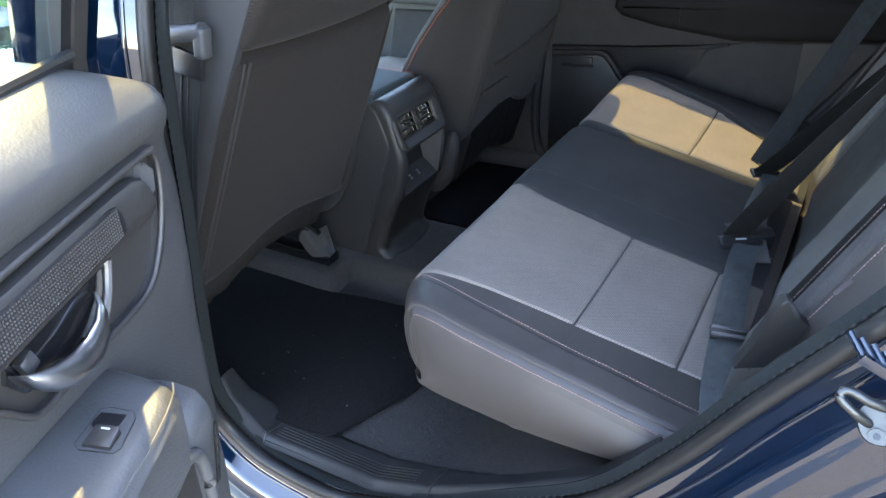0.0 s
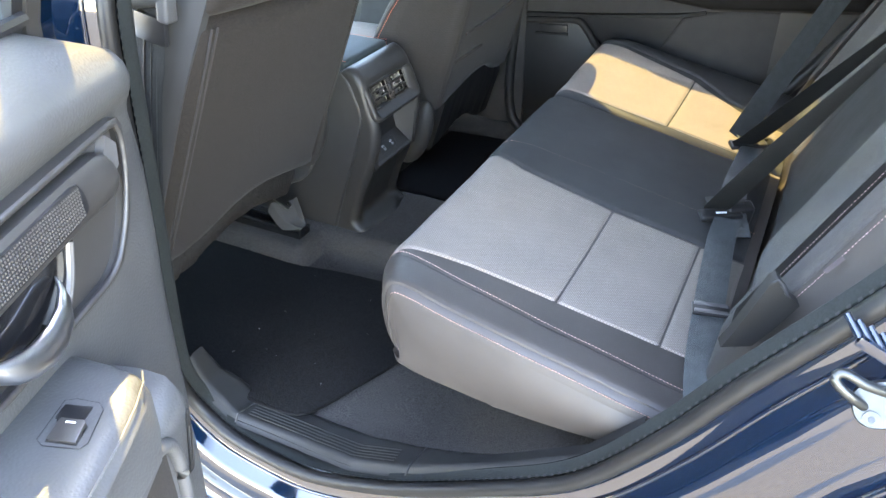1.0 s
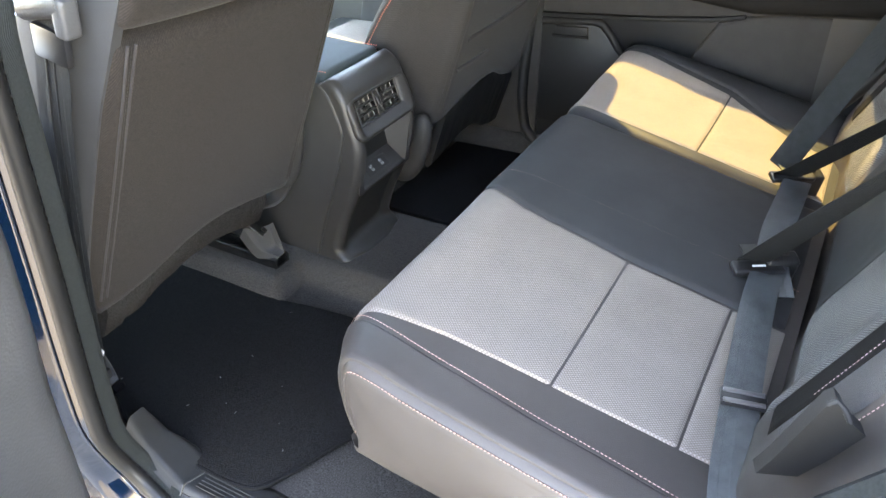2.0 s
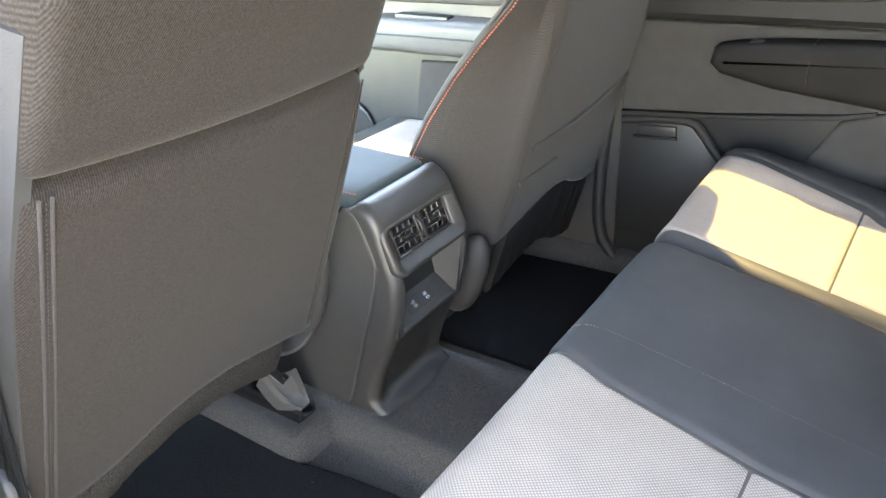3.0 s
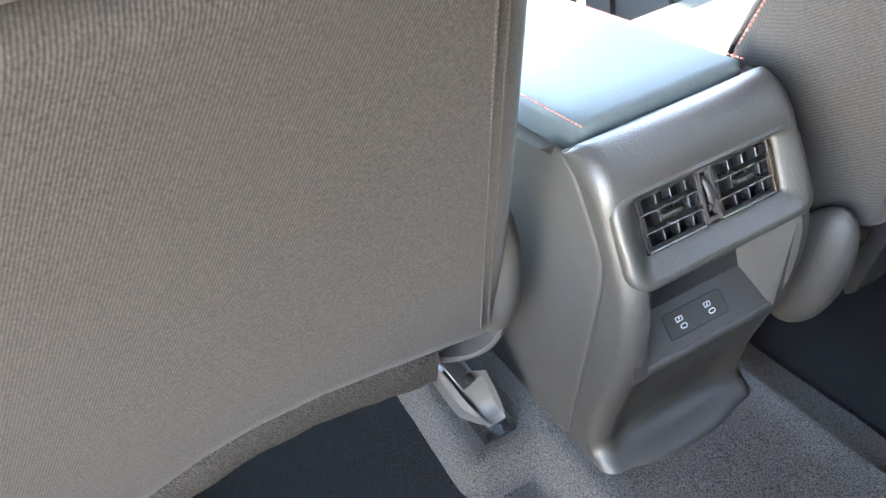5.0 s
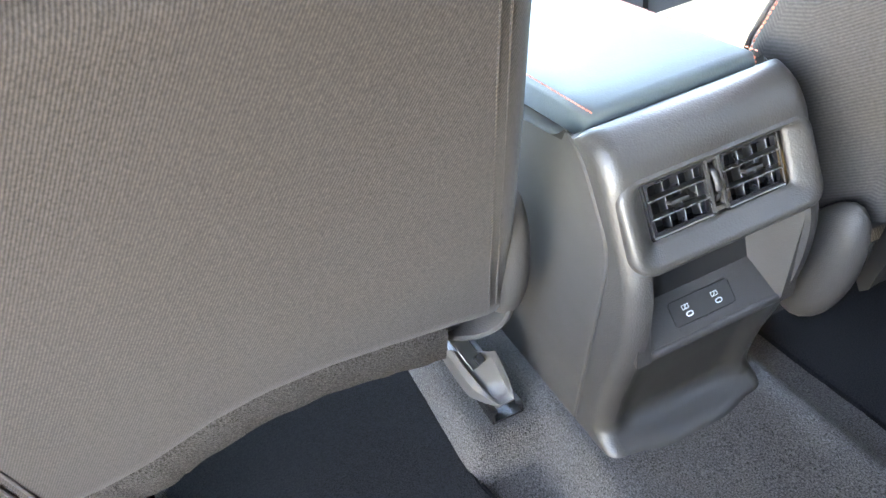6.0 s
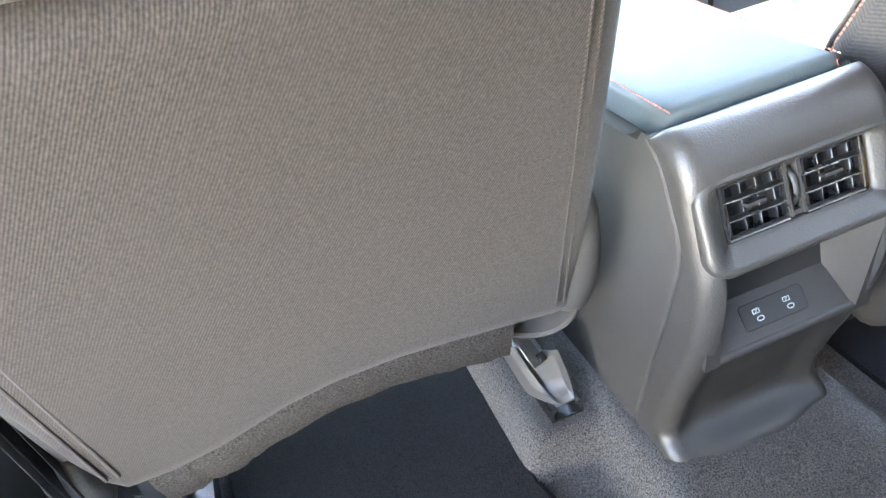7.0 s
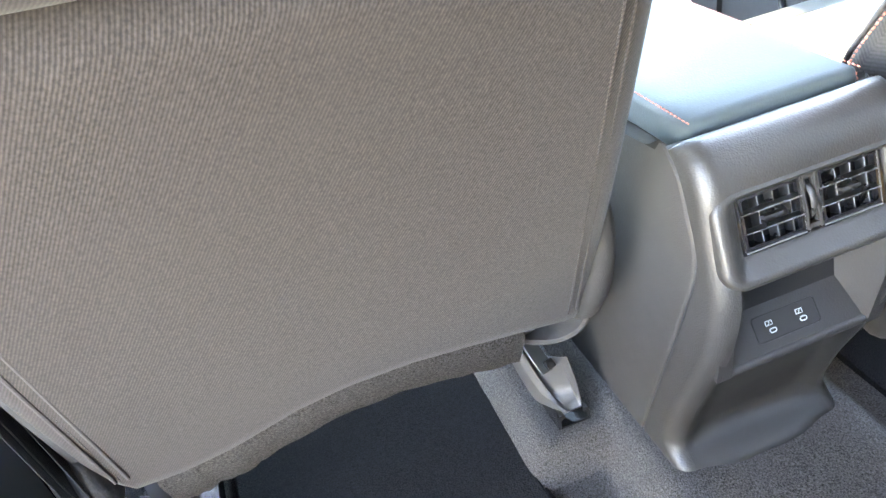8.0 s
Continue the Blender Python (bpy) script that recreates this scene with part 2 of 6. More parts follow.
def loft(rings, closed=True, caps=True, loop=False):
    """A skin over rings of points."""
    bm = bmesh.new()
    rows = [[bm.verts.new(p) for p in ring] for ring in rings]
    n = len(rows[0])
    pairs = list(zip(rows, rows[1:])) + ([(rows[-1], rows[0])] if loop else [])
    for a, b in pairs:
        for i in range(n if closed else n - 1):
            j = (i + 1) % n
            try:
                bm.faces.new((a[i], a[j], b[j], b[i]))
            except ValueError:
                pass
    if caps and closed and not loop:
        bm.faces.new(rows[0][::-1])
        bm.faces.new(rows[-1])
    return bm


def rbox(size, r=0.004, seg=2, m=None, taper=None):
    """A box with rounded edges, centred; taper: x, y scale of its top."""
    bm = bmesh.new()
    bmesh.ops.create_cube(bm, size=1)
    for v in bm.verts:
        k = taper if taper and v.co.z > 0 else (1, 1)
        v.co = Vector((v.co.x * size[0] * k[0], v.co.y * size[1] * k[1], v.co.z * size[2]))
    if r:
        bmesh.ops.bevel(bm, geom=bm.edges[:], offset=r, segments=seg, affect="EDGES", profile=0.6)
    if m is not None:
        bm.transform(m)
    return bm


def spline(points, n):
    """Points evenly along a smooth curve through the given ones."""
    p = [Vector(q) for q in points]
    p = [p[0] * 2 - p[1]] + p + [p[-1] * 2 - p[-2]]
    fine = []
    for i in range(1, len(p) - 2):
        for k in range(24):
            t = k / 24
            a, b, c, d = p[i - 1 : i + 3]
            fine.append(0.5 * (2 * b + (c - a) * t + (2 * a - 5 * b + 4 * c - d) * t * t + (3 * b - a - 3 * c + d) * t**3))
    fine.append(p[-2])
    run = [0.0]
    for a, b in zip(fine, fine[1:]):
        run.append(run[-1] + (b - a).length)
    out = []
    for k in range(n):
        s = run[-1] * k / (n - 1)
        i = min(max(np.searchsorted(run, s), 1), len(run) - 1)
        f = (s - run[i - 1]) / max(run[i] - run[i - 1], 1e-9)
        out.append(fine[i - 1].lerp(fine[i], f))
    return out


def tube(points, r, seg=10, closed=False, squash=1.0, up=(0, 0, 1)):
    """A round bar along points."""
    rings, n, up = [], len(points), Vector(up)
    for i, p in enumerate(points):
        a = points[(i - 1) % n] if closed or i else points[0]
        b = points[(i + 1) % n] if closed or i < n - 1 else points[-1]
        d = (b - a).normalized()
        s = d.cross(up)
        s = s.normalized() if s.length > 1e-4 else Vector((1, 0, 0))
        u = s.cross(d)
        rings.append([p + r * (math.cos(w) * s + squash * math.sin(w) * u) for w in (2 * math.pi * k / seg for k in range(seg))])
    return loft(rings, loop=closed)


def ribbon(points, sides, width, thick=0.0014):
    """A flat strap along points; sides: the way across it at each point."""
    rings = []
    for i, (p, s) in enumerate(zip(points, sides)):
        d = (points[min(i + 1, len(points) - 1)] - points[max(i - 1, 0)]).normalized()
        s = Vector(s)
        s = (s - d * s.dot(d)).normalized()
        u = s.cross(d)
        h, t = width / 2, thick / 2
        rings.append([p - s * h - u * t * 0.4, p - s * h * 0.94 - u * t, p + s * h * 0.94 - u * t, p + s * h - u * t * 0.4,
                      p + s * h + u * t * 0.4, p + s * h * 0.94 + u * t, p - s * h * 0.94 + u * t, p - s * h + u * t * 0.4])
    return loft(rings)


def patch(f, u0, u1, v0, v1, nu, nv, thick, r, sink=0.003):
    """A padded panel over the surface f(u, v); v0 and v1 may be functions of u. Its rim dips under the surface, as at a seam."""
    lo = v0 if callable(v0) else (lambda u: v0)
    hi = v1 if callable(v1) else (lambda u: v1)
    bm = bmesh.new()
    rows = []
    for i in range(nu + 1):
        u = u0 + (u1 - u0) * i / nu
        row = []
        for j in range(nv + 1):
            a, b = lo(u), hi(u)
            v = a + (b - a) * j / nv
            p = f(u, v)
            e = 1e-3
            n = (f(u + e, v) - f(u - e, v)).cross(f(u, v + e) - f(u, v - e)).normalized()
            d = min(u - u0, u1 - u, v - a, b - v)
            k = max(0.0, 1 - d / r)
            h = (thick + sink) * math.sqrt(max(0.0, 1 - k * k)) - sink
            row.append(bm.verts.new(p + n * h * SIGN[0]))
        rows.append(row)
    for a, b in zip(rows, rows[1:]):
        for j in range(nv):
            bm.faces.new((a[j], a[j + 1], b[j + 1], b[j]))
    return bm


SIGN = [1]


def stitches(f, path, off, step=0.0054, length=0.0040, r=0.0007):
    """A run of thread over the surface f along (u, v) points, a small spindle a stitch."""
    pts, nrm = [], []
    line = spline([(u, v, 0) for u, v in path], 160)
    for q in line:
        e = 1e-3
        pts.append(f(q.x, q.y))
        nrm.append((f(q.x + e, q.y) - f(q.x - e, q.y)).cross(f(q.x, q.y + e) - f(q.x, q.y - e)).normalized() * SIGN[0])
    pts = [p + n * off for p, n in zip(pts, nrm)]
    return dashes(pts, nrm, step, length, r)


def dashes(pts, nrm, step=0.0054, length=0.0040, r=0.0007):
    bm, run, want = bmesh.new(), 0.0, 0.0
    for i in range(len(pts) - 1):
        d = pts[i + 1] - pts[i]
        while want <= run + d.length:
            c = pts[i] + d * ((want - run) / max(d.length, 1e-9))
            t, n = d.normalized(), nrm[i]
            s = t.cross(n).normalized()
            h = length / 2
            v = [bm.verts.new(c + t * a * h + s * b * r + n * g * r) for a, b, g in
                 ((-1, 0, -0.6), (-0.55, 1, 0), (-0.55, 0, 1), (-0.55, -1, 0), (0.55, 1, 0), (0.55, 0, 1), (0.55, -1, 0), (1, 0, -0.6))]
            for q in ((0, 2, 1), (0, 3, 2), (1, 2, 5, 4), (2, 3, 6, 5), (7, 4, 5), (7, 5, 6)):
                bm.faces.new([v[k] for k in q])
            want += step
        run += d.length
    return bm


def interp(x, xs, ys):
    return float(np.interp(x, xs, ys))


def ease(a, b, x):
    t = min(1.0, max(0.0, (x - a) / (b - a)))
    return t * t * (3 - 2 * t)


# ---- ground and distance ----
def sheet(x0, x1, y0, y1, z, nx=1, ny=1):
    bm = bmesh.new()
    rows = [[bm.verts.new((x0 + (x1 - x0) * i / nx, y0 + (y1 - y0) * j / ny, z)) for j in range(ny + 1)] for i in range(nx + 1)]
    for a, b in zip(rows, rows[1:]):
        for j in range(ny):
            bm.faces.new((a[j], b[j], b[j + 1], a[j + 1]))
    return bm


structure("ground", sheet(-600, 600, -600, 600, 0.0), ASPHALT, "pale worn grey asphalt of a car park", "ground")
structure("lawn", rbox((60, 0.36, 0.05), 0.015, 2, pose(-16, 2.15, 0.02, 0, 0, 4)), GRASS, "sunlit mown green grass strip beyond the asphalt", "grass")
structure("kerb", rbox((60, 0.10, 0.09), 0.015, 2, pose(-16, 2.40, 0.04, 0, 0, 4)), KERB, "pale concrete kerb edging the lawn", "kerb")


# ---- car body: opening of the near rear door ----
OPENING = [(0.105, 1.33), (0.080, 1.185), (0.054, 0.881), (0.032, 0.644), (0.030, 0.52), (0.046, 0.445), (0.104, 0.393), (0.19, 0.372),
           (0.30, 0.371), (0.46, 0.425), (0.624, 0.513), (0.753, 0.597), (0.85, 0.72), (0.928, 0.846), (1.04, 1.018), (1.13, 1.20),
           (1.14, 1.36), (1.05, 1.46), (0.85, 1.505), (0.50, 1.52), (0.22, 1.50), (0.13, 1.43)]
LOOP = [Vector((p.x, 0, p.y)) for p in spline([(x, z, 0) for x, z in OPENING + OPENING[:1]], 141)[:-1]]


def offset_loop(out, y):
    """The opening's outline moved outwards by out, at the depth y."""
    n, ring = len(LOOP), []
    for i, p in enumerate(LOOP):
        d = (LOOP[(i + 3) % n] - LOOP[i - 3]).normalized()
        k = ease(1.28, 1.46, p.z)
        far = out
        if out > 0.06 and p.x < 0.25:                                    # the pillar is narrow above the belt line
            far = 0.06 + (out - 0.06) * (1 - 0.9 * ease(0.98, 1.12, p.z))
        q = Vector((p.x, y, p.z)) + Vector((d.z, 0, -d.x)) * -far * (1 - 0.84 * k * (out > 0))
        q.y += 0.41 * max(0.0, p.z - 1.28)                               # the side leans in towards the roof
        if y < -0.5:                                                     # beside the pillar the frame stands further out
            k = (1 - ease(0.09, 0.22, p.x)) * ease(0.41, 0.56, p.z) * (1 - ease(1.12, 1.30, p.z))
            q += Vector((0.022, -0.034, 0)) * k
        ring.append(q)
    return ring


if (offset_loop(0.05, 0)[20] - Vector((0.4, 0, 0.9))).length < (offset_loop(0, 0)[20] - Vector((0.4, 0, 0.9))).length:
    LOOP.reverse()

jamb = [(0.002, -0.700), (0.012, -0.716), (0.024, -0.722), (0.034, -0.724), (0.044, -0.731), (0.053, -0.746), (0.062, -0.754), (0.076, -0.757), (0.100, -0.758), (0.122, -0.759), (0.138, -0.763), (0.150, -0.774),
        (0.158, -0.790), (0.168, -0.800), (0.184, -0.803), (0.198, -0.807), (0.207, -0.818), (0.213, -0.838), (0.224, -0.858), (0.26, -0.868)]
rings = [offset_loop(o, y) for o, y in jamb]
wall_left = structure("wall_left", loft(rings, caps=False), PAINT, "dark metallic blue painted door frame of the car", "car body")
for o, y, r in ((0.040, -0.7275, 0.0035), (0.150, -0.773, 0.005), (0.205, -0.815, 0.005)):
    part("crease", tube(offset_loop(o, y), r, 10, closed=True, up=(0, 1, 0)), PAINT, wall_left)
part("inner_trim", loft([offset_loop(o, y) for o, y in ((-0.004, -0.705), (0.0, -0.698), (0.03, -0.688), (0.10, -0.684), (0.15, -0.684))], caps=False), PLASTIC_DARK, wall_left,
     "dark grey plastic lining inside the door frame")
seal = tagged(part("door_seal", loft([[p + Vector((0.011 * math.cos(w) * q.x, 0.013 * math.sin(w), 0.011 * math.cos(w) * q.z)) for w in (2 * math.pi * k / 10 for k in range(10))]
      for p, q in zip(offset_loop(0.004, -0.722), [(a - b).normalized() for a, b in zip(offset_loop(0.01, 0), offset_loop(0, 0))])], loop=True), SEAL_TUBE, None),
     "dark rubber weatherstrip round the door opening", "door seal")
lip, ribs = [], bmesh.new()
outer_in = [(a - b).normalized() for a, b in zip(offset_loop(-0.01, 0), offset_loop(0, 0))]
for k, (p, q) in enumerate(zip(offset_loop(0.0, -0.70), outer_in)):
    w = 0.009 + 0.007 * ease(0.42, 0.80, p.x) * (1 - ease(1.10, 1.30, p.z))
    y = Vector((0, 1, 0))
    lip.append([p + q * 0.004 - y * 0.012, p + q * 0.007 - y * 0.013, p + q * (w * 0.6) - y * 0.008, p + q * w + y * 0.002, p + q * (w - 0.004) + y * 0.012, p - q * 0.004 + y * 0.014])
for k in range(0, len(lip)):
    for m in range(2):
        a, b = lip[k], lip[(k + 1) % len(lip)]
        c = a[1].lerp(b[1], 0.25 + 0.5 * m)
        along, across = (b[1] - a[1]) * 0.10, (a[2] - a[1]).normalized() * 0.003
        vs = [ribs.verts.new(c + v + Vector((0, -0.0012, 0))) for v in (-along - across * 0.4, along - across * 0.4, along + across, -along + across)]
        ribs.faces.new(vs)
part("textile_lip", loft(lip, loop=True), SEAL_LIP, seal, "grey ribbed textile lip of the weatherstrip")
tagged(part("lip_ribs", ribs, RUBBER, seal), kind="stuff")


# ---- floor, tunnel, sill ----
def floor_height(x, y):
    z = 0.400
    mound = 0.049 * ease(-0.262, -0.216, y) * (1 - ease(-0.138, -0.112, y)) * (1 - ease(-0.086, -0.056, x))
    z += max(mound, 0.056 * (1 - ease(0.118, 0.175, abs(y))))            # seat rail mound beside the tunnel
    z += 0.16 * ease(0.44, 0.76, x)                                      # rise under the rear seat
    z += 0.05 * ease(0.635, 0.69, y)
    z += 0.06 * ease(-0.60, -0.655, y) * (1 - ease(-0.16, -0.10, x))
    edge = interp(x, [0.02, 0.30, 0.46, 0.624, 0.753, 0.85], [0.40, 0.40, 0.425, 0.500, 0.585, 0.70])
    z = min(z, edge + 0.30 * ease(-0.66, -0.56, y)) if x > 0.3 else z
    return z + 0.004 * noise.noise((x * 6, y * 6, 0)) + 0.0015 * noise.noise((x * 30, y * 30, 5))


bm = bmesh.new()
rows = [[bm.verts.new((-1.1 + 2.1 * i / 210, -0.70 + 1.40 * j / 160, floor_height(-1.1 + 2.1 * i / 210, -0.70 + 1.40 * j / 160))) for j in range(161)] for i in range(211)]
for a, b in zip(rows, rows[1:]):
    for j in range(160):
        bm.faces.new((a[j], b[j], b[j + 1], a[j + 1]))
floor = structure("floor", bm, CARPET, "dark charcoal carpet over the car floor and tunnel", "carpet")

mat = thing("floor_mat", (0.05, -0.42, 0.405), "black pile floor mat lying in the rear footwell", "floor mat")
outline = spline([(-0.14, -0.60, 0), (-0.05, -0.645, 0), (0.10, -0.652, 0), (0.20, -0.648, 0), (0.232, -0.62, 0), (0.272, -0.52, 0), (0.30, -0.44, 0), (0.31, -0.34, 0), (0.29, -0.25, 0), (0.20, -0.215, 0), (0.05, -0.222, 0), (-0.06, -0.240, 0)], 70)
bm = loft([[Vector((p.x, p.y, 0.402)) for p in outline] + [Vector((-0.35, -0.242, 0.402)), Vector((-0.35, -0.60, 0.402))],
           [Vector((p.x, p.y, 0.412)) for p in outline] + [Vector((-0.35, -0.242, 0.412)), Vector((-0.35, -0.60, 0.412))],
           [Vector((p.x * 0.985, -0.42 + (p.y + 0.42) * 0.98, 0.416)) for p in outline] + [Vector((-0.34, -0.245, 0.416)), Vector((-0.34, -0.595, 0.416))]])
part("top_layer", bm, MAT_PILE, mat)
part("binding", tube([Vector((p.x, p.y, 0.410)) for p in outline], 0.0042, 8), MAT_PILE, mat, "black stitched edge binding")

far_mat = thing("floor_mat", (0.05, 0.42, 0.405), "black pile floor mat lying in the far rear footwell", "floor mat")
outline = spline([(-0.10, 0.62, 0), (0.10, 0.635, 0), (0.22, 0.63, 0), (0.29, 0.56, 0), (0.32, 0.42, 0), (0.30, 0.28, 0), (0.22, 0.215, 0), (0.05, 0.205, 0), (-0.10, 0.205, 0)], 60)
part("top_layer", loft([[Vector((0.05 + (p.x - 0.05) * k, 0.42 + (p.y - 0.42) * k, z)) for p in outline] for z, k in ((0.401, 1.0), (0.411, 1.0), (0.415, 0.975))]), MAT_PILE, far_mat)

# sill scuff plate with raised ribs
scuff = thing("scuff_plate", (0.3, -0.68, 0.37), "dark grey plastic sill scuff plate with fine ribs", "scuff plate")


def sill_line(x):
    return interp(x, [0.02, 0.046, 0.104, 0.19, 0.30, 0.46, 0.624, 0.753, 0.85], [0.52, 0.45, 0.400, 0.380, 0.379, 0.432, 0.518, 0.600, 0.72])


def sill(x, y):
    """Height of the plate: a lip at the seal, a flat run with ribs, and a drop to the carpet."""
    low = min(0.40, floor_height(x, -0.60)) - 0.012
    top = max(sill_line(x) + 0.012, low + 0.022 * (1 - ease(0.36, 0.58, x)))
    rim = 0.014 * (1 - ease(-0.704, -0.690, y))
    a = -0.692 + 0.052 * ease(-0.03, 0.08, x) - 0.028 * ease(0.40, 0.62, x)
    fall = ease(a, a + 0.036, y)
    return Vector((x, y, (top - rim) * (1 - fall) + min(low, top) * fall))


bm = bmesh.new()
rows = [[bm.verts.new(sill(0.025 + 0.80 * i / 80, -0.706 + 0.108 * j / 20)) for j in range(21)] for i in range(81)]
for a, b in zip(rows, rows[1:]):
    for j in range(20):
        bm.faces.new((a[j], b[j], b[j + 1], a[j + 1]))
plate = part("plate", bm, SILL_PLASTIC, scuff)
part("plate_joint", tube([sill(0.112 + 0.3 * max(0, y + 0.69), y) + Vector((0, 0, 0.0005)) for y in np.linspace(-0.703, -0.63, 14)], 0.0016, 6), PLASTIC_DARK, plate)
part("plate_joint", tube([sill(0.475 + 0.2 * (y + 0.69), y) + Vector((0, 0, 0.0005)) for y in np.linspace(-0.703, -0.645, 14)], 0.0016, 6), PLASTIC_DARK, plate)
for k in range(5):
    y = -0.682 + 0.0065 * k
    part("rib", tube([sill(x, y) + Vector((0, 0, 0.0004)) for x in np.linspace(0.13, 0.44, 30)], 0.0012, 6), SILL_PLASTIC, plate)


# ---- rear bench ----
PROFILE = spline([(0.47, 0.575, 0), (0.43, 0.595, 0), (0.402, 0.640, 0), (0.388, 0.695, 0), (0.388, 0.742, 0), (0.406, 0.770, 0), (0.445, 0.770, 0), (0.52, 0.754, 0), (0.65, 0.7275, 0), (0.78, 0.701, 0), (0.90, 0.677, 0)], 120)
PLEN = sum((b - a).length for a, b in zip(PROFILE, PROFILE[1:]))


def s_of_x(x):
    """Arc length at which the top of the cushion reaches x."""
    run = 0.0
    for a, b in zip(PROFILE, PROFILE[1:]):
        if b.x >= x and b.y > 0.60 and b.x > a.x and run > 0.2:
            return run + (b - a).length * max(0, (x - a.x)) / (b.x - a.x)
        run += (b - a).length
    return run


def prof(s):
    k = min(max(s / PLEN, 0), 1) * (len(PROFILE) - 1)
    i = min(int(k), len(PROFILE) - 2)
    return PROFILE[i].lerp(PROFILE[i + 1], k - i)


def cushion(ylo, yhi, rlo, rhi):
    """The top surface of a cushion between two sides, with rounding radii."""
    def f(s, y):
        p, q = prof(s - 0.006), prof(s + 0.006)
        c = prof(s)
        t = (q - p).normalized()
        n = Vector((-t.y, t.x, 0))
        drop = 0.0
        for e, r in ((y - ylo, rlo), (yhi - y, rhi)):
            if e < r:
                k = min(1, max(0, 1 - max(e, 0) / r))
                drop += r * (1 - math.sqrt(1 - k * k * 0.98))
        top = ease(0.20, 0.30, s)
        swell = 0.0
        for mid, half, h in ((0.37, 0.16, -0.006), (-0.37, 0.16, -0.006), (0.0, 0.18, 0.005), (0.60, 0.10, 0.012)):
            swell += h * max(0.0, 1 - ((y - mid) / half) ** 2) * top
        c = c + n * (swell - drop)
        c = c + n * 0.0015 * noise.noise((s * 9, y * 9, 2))
        lead = (1 - ease(0.18, 0.42, s)) * (0.030 * (1 - ease(-0.662, -0.575, y)) - 0.015 * ease(-0.62, -0.53, y) - 0.008 * ease(0.25, 0.5, y))
        c.x += lead                                                      # the front edge bows forwards between its corners
        e = y - ylo
        if ylo < -0.3 and e < 0.06 and s < 0.13:
            c.y += 0.046 * (1 - s / 0.13) * (1 - max(0.0, e) / 0.06) ** 0.5
        return Vector((c.x, y, c.y))
    return f


def cushion_body(f, ylo, yhi):
    ys = [ylo + d for d in (0, 0.001, 0.004, 0.010, 0.018, 0.028, 0.042)]
    ys += list(np.linspace(ylo + 0.06, yhi - 0.05, 30)) + [yhi - d for d in (0.034, 0.024, 0.014, 0.006, 0.002, 0)]
    rings = []
    for y in ys:
        ring = [f(PLEN * k / 90, y) for k in range(91)]
        e = min(y - ylo, yhi - y)
        lift = 0.048 * (1 - math.sqrt(1 - 0.98 * max(0, 1 - e / 0.05) ** 2)) if y < 0 or y > 0.4 else 0.0
        ring += [Vector((0.89, y, 0.60 + lift)), Vector((0.75, y, 0.588 + lift)), Vector((0.60, y, 0.578 + lift))]
        rings.append(ring)
    return loft(rings, caps=False)


def side_panel(f, y, out):
    """The upright outer side of a cushion, gently bulged, under its top edge."""
    low = spline([(0.432, 0.655, 0), (0.440, 0.636, 0), (0.468, 0.624, 0), (0.53, 0.616, 0), (0.63, 0.608, 0), (0.75, 0.612, 0), (0.89, 0.630, 0)], 81)
    bm = bmesh.new()
    rows = []
    for k in range(81):
        top, bot = f(0.060 + (PLEN - 0.060) * k / 80, y), Vector((low[k].x, y, low[k].y))
        rows.append([bm.verts.new(top.lerp(bot, j / 10) + Vector((0, out * (0.010 * math.sin(math.pi * j / 10) - (0.025 if j > 10 else 0)), 0))) for j in range(11)])
        rows[-1].append(bm.verts.new(bot + Vector((0, -out * 0.02, 0.004))))
        rows[-1].append(bm.verts.new(bot + Vector((0, -out * 0.10, 0.010))))
    for a, b in zip(rows, rows[1:]):
        for j in range(12):
            bm.faces.new((a[j], a[j + 1], b[j + 1], b[j]))
    return bm


bench = thing("rear_bench_seat", (0.65, 0, 0.45), "dark split rear bench in grey mesh and black leatherette, red stitching", "car seat")
YN, YS, YF = -0.655, 0.185, 0.655
fa = cushion(YN, YS, 0.024, 0.020)
fb = cushion(YS + 0.004, YF, 0.020, 0.050)
big = part("wide_cushion", cushion_body(fa, YN, YS), LEATHER_SIDE, bench, "wide black leatherette cushion of the near and middle places")
small = part("narrow_cushion", cushion_body(fb, YS + 0.004, YF), LEATHER, bench, "narrow cushion lit by a sun patch")
part("side_panel", side_panel(fa, YN, -1), LEATHER_SIDE, big, "upright leatherette cushion side")
part("side_panel", side_panel(fb, YF, 1), LEATHER_SIDE, small)
S0, S1, S2, S3 = 0.150, s_of_x(0.645), s_of_x(0.806), s_of_x(0.885)


def outer(u):
    return interp(u, [0.14, 0.20, 0.26, 0.34, S1, S2, PLEN], [-0.566, -0.562, -0.548, -0.532, -0.524, -0.518, -0.515])


def inner(u):
    return interp(u, [0.14, 0.20, 0.25, 0.30, S1, PLEN], [-0.170, -0.170, -0.182, -0.200, -0.215, -0.213])


